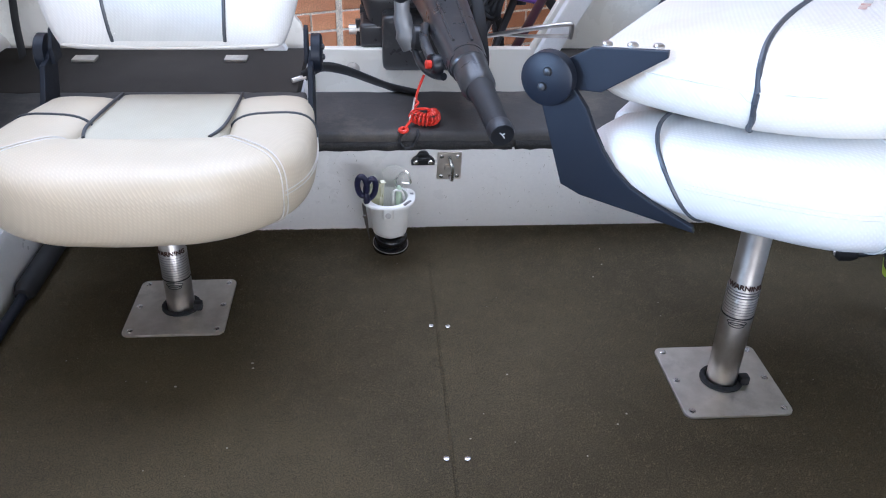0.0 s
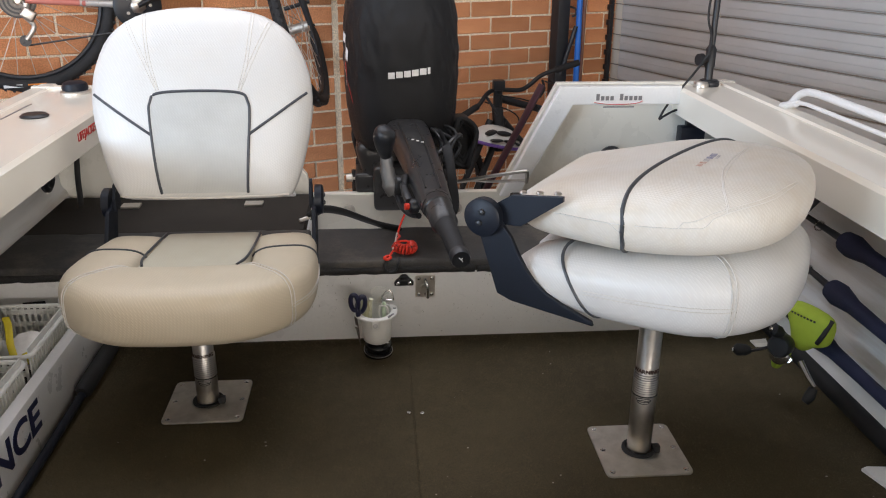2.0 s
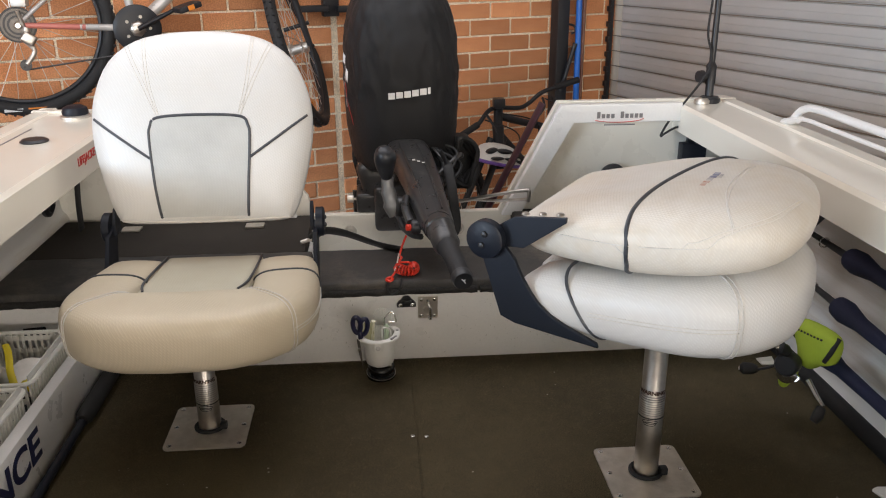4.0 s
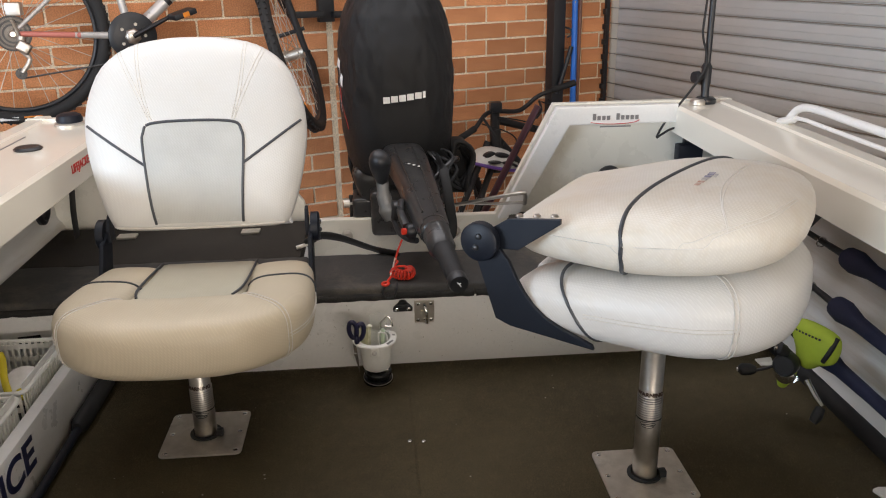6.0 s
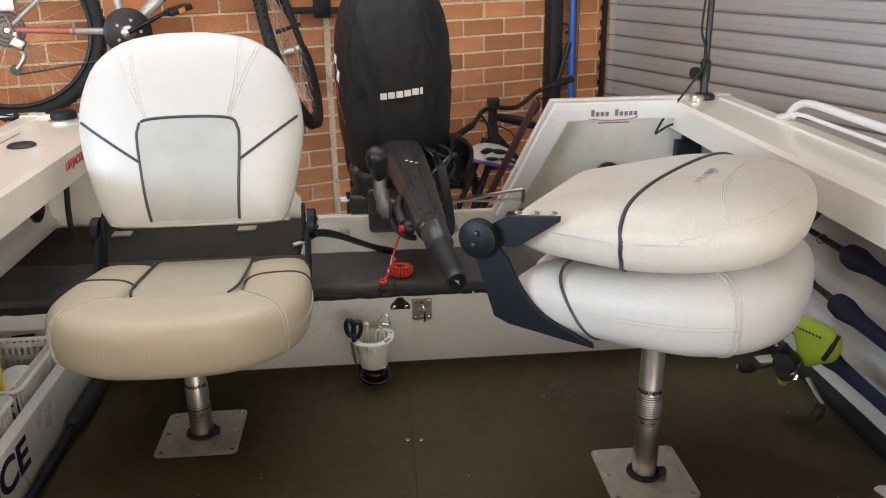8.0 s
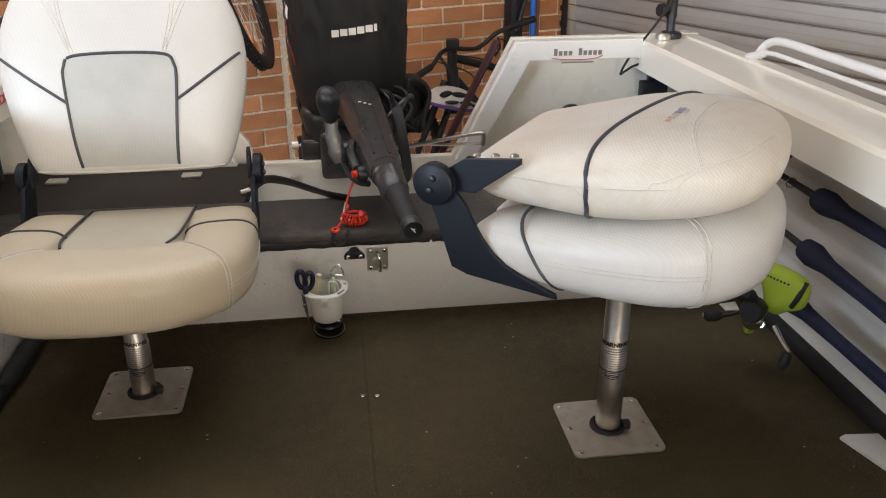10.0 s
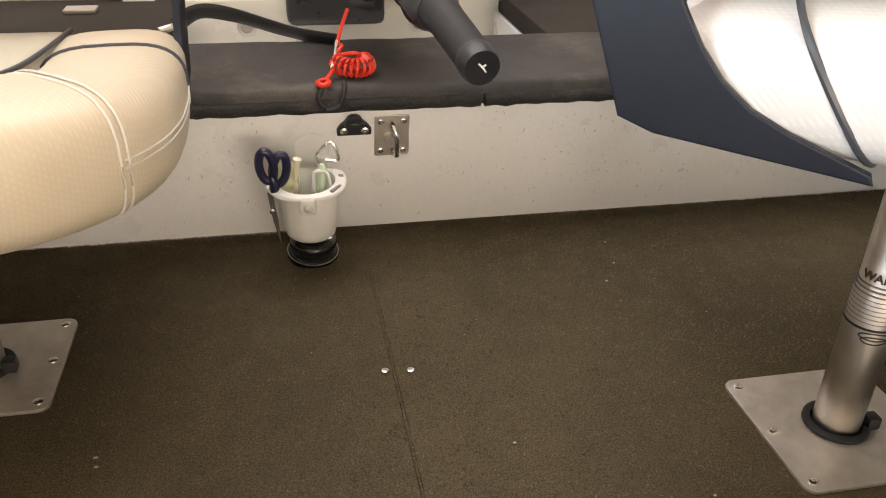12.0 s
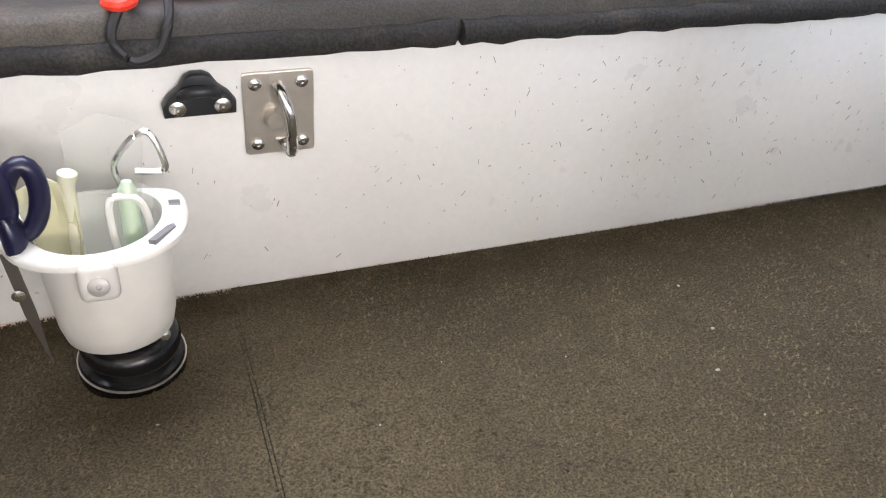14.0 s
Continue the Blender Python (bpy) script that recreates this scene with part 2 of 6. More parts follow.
def box(lo, hi, bevel=0.0, seg=2, bm=None, m=None):
    bm = bm or bmesh.new()
    c = [(a + b) / 2 for a, b in zip(lo, hi)]
    s = [abs(b - a) for a, b in zip(lo, hi)]
    r = bmesh.ops.create_cube(bm, size=1, matrix=(m or Matrix()) @ Matrix.LocRotScale(c, None, s))
    if bevel:
        es = list({e for v in r["verts"] for e in v.link_edges})
        bmesh.ops.bevel(bm, geom=es, offset=bevel, segments=seg, profile=0.6, affect="EDGES")
    return bm


def tube(pts, r, seg=10, bm=None, closed=False, flat=1.0, up=(0, 0, 1), power=2.0, height=None):
    """Sweeps a round (or superelliptic, r wide and height high) section along points; r may be a list."""
    bm = bm or bmesh.new()
    pts = [Vector(p) for p in pts]
    n = len(pts)
    rings = []
    side0 = None
    for i, p in enumerate(pts):
        a = pts[(i - 1) % n] if closed or i else p
        b = pts[(i + 1) % n] if closed or i < n - 1 else p
        d = (b - a).normalized()
        ref = Vector(up)
        if abs(d.dot(ref)) > 0.95:
            ref = Vector((1, 0, 0)) if side0 is None else side0.cross(d)
        side = d.cross(ref).normalized()
        if side0 is not None and side.dot(side0) < 0 and abs(d.dot(Vector(up))) > 0.6:
            side = -side
        side0 = side
        upv = side.cross(d).normalized()
        rr = r[i] if isinstance(r, (list, tuple)) else r
        hh = (height[i] if isinstance(height, (list, tuple)) else height) if height else rr * flat
        ring = []
        for k in range(seg):
            th = 2 * math.pi * k / seg
            c, s = math.cos(th), math.sin(th)
            c = math.copysign(abs(c) ** (2 / power), c)
            s = math.copysign(abs(s) ** (2 / power), s)
            ring.append(bm.verts.new(p + side * (c * rr) + upv * (s * hh)))
        rings.append(ring)
    for i in range(n if closed else n - 1):
        A, B = rings[i], rings[(i + 1) % n]
        for k in range(seg):
            bm.faces.new((A[k], A[(k + 1) % seg], B[(k + 1) % seg], B[k]))
    if not closed:
        bm.faces.new(rings[0])
        bm.faces.new(rings[-1])
    return bm


def cyl(a, b, r, r2=None, seg=20, bm=None):
    return tube([a, b], [r, r if r2 is None else r2], seg, bm)


def spin(profile, at, axis=(0, 0, 1), seg=28, bm=None):
    """Turns a profile of (radius, height) round an axis that starts at a place."""
    bm = bm or bmesh.new()
    ax = Vector(axis).normalized()
    q = Vector((0, 0, 1)).rotation_difference(ax)
    rings = []
    for r, h in profile:
        rings.append([bm.verts.new(Vector(at) + q @ Vector((max(r, 1e-5) * math.cos(2 * math.pi * k / seg), max(r, 1e-5) * math.sin(2 * math.pi * k / seg), h))) for k in range(seg)])
    for A, B in zip(rings, rings[1:]):
        for k in range(seg):
            bm.faces.new((A[k], A[(k + 1) % seg], B[(k + 1) % seg], B[k]))
    bm.faces.new(rings[0])
    bm.faces.new(rings[-1])
    return bm


def slab(poly, m, thick, bevel=0.0, bm=None):
    """A plate: a polygon (a, b) in the xy plane of the pose m, thick along its z."""
    bm = bm or bmesh.new()
    lo = [bm.verts.new(m @ Vector((a, b, 0))) for a, b in poly]
    hi = [bm.verts.new(m @ Vector((a, b, thick))) for a, b in poly]
    fs = [bm.faces.new(lo), bm.faces.new(hi)]
    n = len(poly)
    for k in range(n):
        fs.append(bm.faces.new((lo[k], lo[(k + 1) % n], hi[(k + 1) % n], hi[k])))
    bmesh.ops.recalc_face_normals(bm, faces=fs)
    if bevel:
        es = list({e for f in fs[:2] for e in f.edges})
        bmesh.ops.bevel(bm, geom=es, offset=bevel, segments=2, profile=0.6, affect="EDGES")
    return bm


def curve(points, n=8, closed=False):
    """Smooth points through a few places (Catmull-Rom)."""
    P = [Vector(p) for p in points]
    out = []
    N = len(P)
    for i in range(N if closed else N - 1):
        p0 = P[(i - 1) % N] if closed or i else P[i]
        p1, p2 = P[i], P[(i + 1) % N]
        p3 = P[(i + 2) % N] if closed or i + 2 < N else p2
        for k in range(n):
            t = k / n
            out.append(0.5 * ((2 * p1) + (p2 - p0) * t + (2 * p0 - 5 * p1 + 4 * p2 - p3) * t * t + (3 * p1 - p0 - 3 * p2 + p3) * t ** 3))
    if not closed:
        out.append(P[-1])
    return out


class Pillow:
    """A cushion: an outline in the plane (a, b), bulged to the front (-y) and back (+y) of a pose."""

    def __init__(self, outline, front, back, m, power=2.6, soft=2.2, taper=1.0):
        self.o = [Vector((p[0], p[1])) for p in outline]
        self.c = sum(self.o, Vector((0, 0))) / len(self.o)
        self.front, self.back, self.m, self.power, self.soft, self.taper = front, back, m, power, soft, taper

    def rear(self, b):
        f = min(1.0, max(0.0, b / 0.30))
        return self.back * (self.taper + (1 - self.taper) * f * f * (3 - 2 * f))

    def radius(self, d):
        best = 0.0
        n = len(self.o)
        for i in range(n):
            a, b = self.o[i] - self.c, self.o[(i + 1) % n] - self.c
            e = b - a
            den = d.x * e.y - d.y * e.x
            if abs(den) < 1e-9:
                continue
            t = (a.x * e.y - a.y * e.x) / den
            u = (a.x * d.y - a.y * d.x) / den
            if t > 0 and -1e-6 <= u <= 1 + 1e-6:
                best = max(best, t)
        return best

    def on(self, a, b, back=False, lift=0.0):
        p = Vector((a, b)) - self.c
        s = p.length / max(1e-6, self.radius(p.normalized())) if p.length > 1e-6 else 0
        if s > 1:
            (a, b), s = self.c + p / s, 1.0
        d = (1 - s ** self.power) ** (1 / self.soft)
        y = self.rear(b) * d + lift if back else -self.front * d - lift
        return self.m @ Vector((a, y, b))

    def mesh(self, rings=9):
        bm = bmesh.new()
        rows = {}
        for side in (-1, 1):
            prev = None
            for k in range(rings):
                s = math.cos(k / rings * math.pi / 2) if k else 1.0
                d = (1 - s ** self.power) ** (1 / self.soft) if k else 0
                if side == 1 and k == 0:
                    prev = rows[0]
                    continue
                ring = []
                for p in self.o:
                    q = self.c + (p - self.c) * s
                    ring.append(bm.verts.new(self.m @ Vector((q.x, -self.front * d if side == -1 else self.rear(q.y) * d, q.y))))
                if k == 0:
                    rows[0] = ring
                if prev:
                    for i in range(len(ring)):
                        j = (i + 1) % len(ring)
                        bm.faces.new((prev[i], prev[j], ring[j], ring[i]))
                prev = ring
            v = bm.verts.new(self.m @ Vector((self.c.x, -self.front if side == -1 else self.rear(self.c.y), self.c.y)))
            for i in range(len(prev)):
                bm.faces.new((prev[i], prev[(i + 1) % len(prev)], v))
        return bm


def lettering(name, text, size, m, mat, parent, bold=0.0, depth=0.0006, wrap=0.0):
    c = bpy.data.curves.new(name, "FONT")
    c.body, c.size, c.align_x, c.align_y, c.extrude, c.offset = text, size, "CENTER", "CENTER", depth, bold
    tmp = bpy.data.objects.new(name, c)
    scene.collection.objects.link(tmp)
    bpy.context.view_layer.update()
    me = bpy.data.meshes.new_from_object(tmp.evaluated_get(bpy.context.evaluated_depsgraph_get()))
    bpy.data.objects.remove(tmp)
    if wrap:
        for v in me.vertices:
            t = v.co.x / wrap
            v.co.x, v.co.z = (wrap + v.co.z) * math.sin(t), (wrap + v.co.z) * math.cos(t)
    me.materials.clear()
    me.materials.append(mat)
    me.transform(Matrix.Translation(-origin_of(parent)) @ m)
    ob = new(name, me)
    ob.parent = parent
    return ob


def structure(name, bm, mat, label, category, smooth=False, at=None):
    return tagged(part(name, bm, mat, None, label, smooth, at), label, category, kind="structure")


# ---------------------------------------------------------------- garage
structure("ground", slab([(-30, -40), (30, -40), (30, 30), (-30, 30)], pose(0, 0, GROUND - 0.1), 0.1), CONCRETE, "grey concrete garage floor under the trailer boat", "floor")
GM = Matrix.Translation(GC) @ Matrix.Rotation(GA, 4, "Z")   # garage frame: -x along the brick wall, -y out of it
# Out-of-view ceiling; the hole is added to let the overhead lamp through.
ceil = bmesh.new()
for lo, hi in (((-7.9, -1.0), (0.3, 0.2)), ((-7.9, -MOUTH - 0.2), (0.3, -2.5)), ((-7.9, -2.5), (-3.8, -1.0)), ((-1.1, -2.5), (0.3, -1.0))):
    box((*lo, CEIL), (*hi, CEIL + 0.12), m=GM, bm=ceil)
structure("ceiling", ceil, PLASTER, "plain cream garage ceiling, unseen, with an opening added for overhead fill light", "ceiling")
# Unseen side wall, its opening added for the side lamp.
side = bmesh.new()
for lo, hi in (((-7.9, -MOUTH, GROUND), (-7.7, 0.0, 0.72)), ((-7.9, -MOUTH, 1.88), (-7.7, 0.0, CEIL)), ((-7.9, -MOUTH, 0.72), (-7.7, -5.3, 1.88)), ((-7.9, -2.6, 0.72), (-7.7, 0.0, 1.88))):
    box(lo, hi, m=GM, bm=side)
structure("wall_side", side, PLASTER, "plain plastered garage wall, unseen, with an opening added for side light", "wall")
# Unseen front wall built round the opening added for the front lamp.
for nm, a, b, z0, z1 in (("wall_front", -7.7, 0.1, GROUND, 0.80), ("wall_front_pier", -7.7, -5.65, 0.80, 1.88), ("wall_front_end", -2.05, 0.1, 0.80, 1.88), ("wall_lintel", -7.7, 0.1, 1.88, CEIL)):
    structure(nm, box((a, -MOUTH - 0.2, z0), (b, -MOUTH, z1), m=GM), PLASTER, "plain garage wall, unseen, round an opening added for front light", "wall")

# brick wall: a mortar core with bricks proud of it
CL, CH = 0.250, 0.0865
wall = structure("wall_brick", box((-7.7, 0.0055, GROUND), (0.12, 0.2, CEIL), m=GM), MORTAR, "orange face-brick garage wall with sandy mortar joints", "wall")
far = bmesh.new()
rng = random.Random(4)
bricks = []
row = 0
z = GROUND + 0.01
JOINT = -1.598
while z < CEIL - 0.05:
    spans = []
    x = JOINT + 0.02
    first = True
    while x < 0.055:
        w = (CL / 2 if first and row % 2 else CL) - 0.010
        spans.append((x, w))
        x += w + 0.010
        first = False
    x, first = JOINT - 0.012, True
    while x > -7.5:
        w = (CL / 2 if first and row % 2 else CL) - 0.010
        spans.append((x - w, w))
        x -= w + 0.010
        first = False
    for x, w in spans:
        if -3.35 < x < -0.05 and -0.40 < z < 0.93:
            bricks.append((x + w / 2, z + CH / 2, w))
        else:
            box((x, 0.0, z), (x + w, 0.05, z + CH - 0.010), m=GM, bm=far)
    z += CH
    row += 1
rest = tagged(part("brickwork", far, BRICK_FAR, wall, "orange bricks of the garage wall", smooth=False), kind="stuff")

# roller door in the side wall, ribbed steel curtain
door = tagged(thing("door_1", gar(0, 3.4, GROUND), "closed grey ribbed steel roller door", "door"), kind="structure")
PITCH = 0.085
n = int((CEIL - GROUND) / PITCH)
for i in range(n):
    z0 = GROUND + i * PITCH
    bm = bmesh.new()
    prof = [(0.0, 0.0), (0.0, 0.004), (-0.006, 0.008), (-0.008, 0.013), (-0.008, 0.041), (-0.0065, 0.0425), (-0.008, 0.044), (-0.008, 0.073), (-0.006, 0.079), (0.0, 0.081), (0.0, PITCH)]
    A = [bm.verts.new(GM @ Vector((0.10 + x, -0.10, z0 + h))) for x, h in prof]
    B = [bm.verts.new(GM @ Vector((0.10 + x, -MOUTH, z0 + h))) for x, h in prof]
    for k in range(len(prof) - 1):
        bm.faces.new((A[k], A[k + 1], B[k + 1], B[k]))
    part("slat", bm, DOOR_STEEL, door)
    # The lip's dark brown stands for the thin shadow along each rib.
    part("slat_lip", box((0.0895, -MOUTH, z0 - 0.0016), (0.0995, -0.016, z0 + 0.0022), m=GM), SLAT_LIP_SHADE, door, "folded lip between the ribs, its thin shadow put into the dark colour", smooth=False)
structure("wall_behind_door", box((0.115, -MOUTH - 0.2, GROUND), (0.3, 0.0, CEIL), m=GM), PLASTER, "plain wall behind the roller door", "wall")

# ---------------------------------------------------------------- the boat: floor, sides, gunwales, stern
GWZ = 0.585
boat = tagged(thing("boat", (0, 1, 0), "white aluminium trailer boat with carpeted deck in a garage", "boat"), kind="structure")
part("deck", slab([(-0.845, -1.0), (-0.0013, -1.0), (-0.0013, 1.846), (-0.845, 1.850)], pose(0, 0, -0.03), 0.03, 0.003), CARPET, boat, "charcoal marine carpet, worn and speckled", smooth=False)
part("deck", slab([(0.0013, -1.0), (1.03, -1.0), (1.03, 1.848), (0.0013, 1.853)], pose(0, 0, -0.03), 0.03, 0.003), CARPET, boat, "charcoal marine carpet, worn and speckled", smooth=False)
part("deck_joint", box((-0.0012, -1.0, -0.03), (0.0012, 1.85, -0.0006)), CARPET, boat, "dark open joint between the carpeted panels", smooth=False)


def ribbed_side(sign, x0):
    """Hull side with pressed horizontal ribs, from under the floor to under the gunwale."""
    prof = []
    for k in range(61):
        z = -0.10 + 0.66 * k / 60
        rib = 0.016 * max(0.0, math.sin(2 * math.pi * (z + 0.02) / 0.118)) ** 0.6
        prof.append((x0 + 0.055 * (z / 0.56) - rib, z))
    ys = [-1.0 + 3.45 * j / 10 for j in range(11)]
    bm = bmesh.new()
    rows = [[bm.verts.new((sign * x, y, z)) for x, z in prof] for y in ys]
    for A, B in zip(rows, rows[1:]):
        for k in range(len(prof) - 1):
            bm.faces.new((A[k], A[k + 1], B[k + 1], B[k]))
    return bm


part("hull_side", ribbed_side(1, 1.03), HULL_PAINT, boat, "white painted hull side with pressed ribs")
part("hull_side", ribbed_side(-1, 1.05), HULL_PAINT, boat, "white painted hull side with pressed ribs")
part("hull_skin", box((1.10, -1.0, -0.35), (1.13, 2.5, GWZ - 0.03), 0.004), PAINT, boat)
part("hull_skin", box((-1.15, -1.0, -0.35), (-1.12, 2.5, GWZ - 0.03), 0.004), PAINT, boat)
part("hull_bottom", box((-1.12, -1.0, -0.40), (1.10, 2.5, -0.36)), PAINT, boat, smooth=False)
part("bow_bulkhead", box((-1.12, -1.06, -0.36), (1.10, -1.0, GWZ)), PAINT, boat, smooth=False)


def gunwale(inner, outer, name):
    """A folded box section: flat top with rolled edges and a deep inner face."""
    s = 1 if outer > 0 else -1
    a, b = abs(inner), abs(outer)
    prof = [(a + 0.012, GWZ - 0.095), (a, GWZ - 0.088), (a, GWZ - 0.010), (a + 0.010, GWZ), (b - 0.055, GWZ), (b - 0.050, GWZ + 0.006), (b - 0.008, GWZ + 0.006), (b, GWZ - 0.002), (b, GWZ - 0.10), (b - 0.01, GWZ - 0.10), (b - 0.012, GWZ - 0.02), (a + 0.02, GWZ - 0.02)]
    bm = bmesh.new()
    ends = []
    for y in (-1.0, 0.2, 1.3, 2.5):
        ends.append([bm.verts.new((s * x, y, z)) for x, z in prof])
    for A, B in zip(ends, ends[1:]):
        for k in range(len(prof)):
            j = (k + 1) % len(prof)
            bm.faces.new((A[k], A[j], B[j], B[k]))
    bm.faces.new(ends[0]), bm.faces.new(ends[-1])
    return part(name, bm, GUNWALE, boat, "cream painted gunwale with rolled edge")


gunwale(0.895, 1.10, "gunwale")
gunwale(-0.83, -1.12, "gunwale")

# side pocket board
part("pocket_board", box((-0.830, -0.95, 0.0), (-0.800, 1.815, 0.137), 0.006), PAINT, boat, "white painted side pocket board with a worn top edge")
part("pocket_base", box((-1.05, -0.95, -0.02), (-0.830, 1.85, 0.004)), CARPET, boat, smooth=False)

def cover_box(lo, hi, bevel, seg):
    """A padded cover: a bevelled slab whose soft edges wander a little."""
    bm = box(lo, hi, bevel, seg)
    long = [e for e in bm.edges if abs(e.verts[0].co.x - e.verts[1].co.x) > 0.3]
    bmesh.ops.subdivide_edges(bm, edges=long, cuts=70, use_grid_fill=True)
    for v in bm.verts:
        if lo[0] + 0.02 < v.co.x < hi[0] - 0.02:
            n1 = noise.noise(Vector((v.co.x * 16, v.co.z * 9, 3.0))) + 0.5 * noise.noise(Vector((v.co.x * 55, v.co.z * 30, 7.0)))
            v.co.y += 0.0035 * n1
            v.co.z += 0.0022 * noise.noise(Vector((v.co.x * 21, v.co.y * 8, 1.0)))
    return bm


# stern storage box: front face leans, cover on top
YF = 1.85
part("box_front", slab([(-1.06, 0), (1.07, 0), (1.07, 0.216), (-1.06, 0.216)], Matrix.Translation((0, YF, 0)) @ Matrix.Rotation(radians(90 + 10), 4, "X"), -0.02, 0.002), PAINT, boat, "white painted front of the stern box, scuffed and chipped", smooth=False)
part("box_cover", cover_box((-1.06, 1.798, 0.214), (-0.262, 2.055, 0.250), 0.012, 3), BOX_CARPET, boat, "worn black cover on the stern box")
part("box_cover", cover_box((-0.260, 1.798, 0.214), (1.07, 2.055, 0.250), 0.012, 3), BOX_CARPET, boat, "worn black cover on the stern box")
ROLL = material("black_rolled_hem", (0.018, 0.017, 0.016), 0.95, bump=0.9, bump_scale=260, grain=0.5, grain_scale=420, stains=((0.055, 0.048, 0.038), 14, 0.52, 0.75))
for xa, xb in ((-1.055, -0.264), (-0.258, 0.176), (0.183, 1.065)):
    n = int((xb - xa) / 0.016)
    hem = [(xa + (xb - xa) * k / n, 1.7970 + 0.0040 * noise.noise(Vector((k * 0.35, xa, 2))), 0.2228 + 0.0018 * noise.noise(Vector((k * 0.5, xa, 5)))) for k in range(n + 1)]
    part("cover_hem", tube(hem, [0.0095 + 0.0024 * noise.noise(Vector((k * 0.7, xa, 9))) for k in range(n + 1)], 12), ROLL, boat, "black rolled hem of the cover")
part("hatch_cover", box((-1.06, 2.057, 0.206), (-0.285, 2.40, 0.248), 0.008), HATCH, boat, "black carpeted stern hatch")
part("hatch_cover", box((0.36, 2.057, 0.206), (1.07, 2.40, 0.248), 0.008), HATCH, boat, "black carpeted stern hatch")
part("well_floor", box((-0.285, 2.03, 0.06), (0.36, 2.42, 0.08)), PAINT, boat, smooth=False)
for x in (-0.455, -0.826):
    part("hatch_hinge", box((x - 0.028, 2.27, 0.2485), (x + 0.028, 2.31, 0.256), 0.002), STEEL, boat, "small steel hatch hinge")

# transom with the engine cut-out and raised corners
TY = 2.40
outline = [(-1.12, -0.30), (1.10, -0.30), (1.10, GWZ + 0.008), (0.510, GWZ + 0.008), (0.325, 0.235), (-0.285, 0.235), (-0.30, 0.300), (-0.52, GWZ + 0.008), (-1.12, GWZ + 0.008)]
part("transom", slab(outline, Matrix.Translation((0, TY + 0.03, 0)) @ Matrix.Rotation(radians(90), 4, "X"), -0.03, 0.004), CREAM, boat, "cream painted transom with the engine cut-out", smooth=False)
for a in (1, -1):
    R = Matrix.Translation((0, TY, 0)) @ Matrix.Rotation(radians(90), 4, "X")
    part("transom_rim", slab([(a * 0.328, 0.235), (a * 0.510, GWZ + 0.006), (a * 0.90, GWZ + 0.006), (a * 0.90, GWZ - 0.052), (a * 0.552, GWZ - 0.052), (a * 0.395, 0.249), (a * 0.395, 0.235)], R, 0.03, 0.004), PAINT, boat, "white folded rim of the raised transom corner", smooth=False)
part("well_side", box((0.355, 2.05, 0.08), (0.362, 2.40, 0.206)), PAINT, boat, smooth=False)
part("well_side", box((-0.288, 2.05, 0.08), (-0.281, 2.40, 0.206)), PAINT, boat, smooth=False)

# ---------------------------------------------------------------- helm seats
RUST_PRINT = material("dark_brown_print", (0.06, 0.025, 0.015), 0.6)
FADED_RED = material("faded_red_print", (0.48, 0.24, 0.17), 0.6, dark=(0.62, 0.50, 0.42), scale=90)
FADED_GREY = material("faded_grey_print", (0.36, 0.34, 0.34), 0.6, dark=(0.56, 0.53, 0.50), scale=90)
FADED_NAVY = material("faded_navy_print", (0.15, 0.15, 0.24), 0.6, dark=(0.36, 0.35, 0.40), scale=90)


def seat_outline():
    pts = []
    right = [(0.0, 0.0), (0.12, 0.0), (0.190, 0.004), (0.212, 0.022), (0.235, 0.085), (0.256, 0.180), (0.258, 0.250), (0.245, 0.310), (0.212, 0.372), (0.150, 0.415), (0.07, 0.432), (0.0, 0.435)]
    left = [(-a, b) for a, b in reversed(right[1:-1])]
    return [(p.x * 1.02, p.y * 1.065) for p in curve([(a, b, 0) for a, b in right + left], 3, True)]


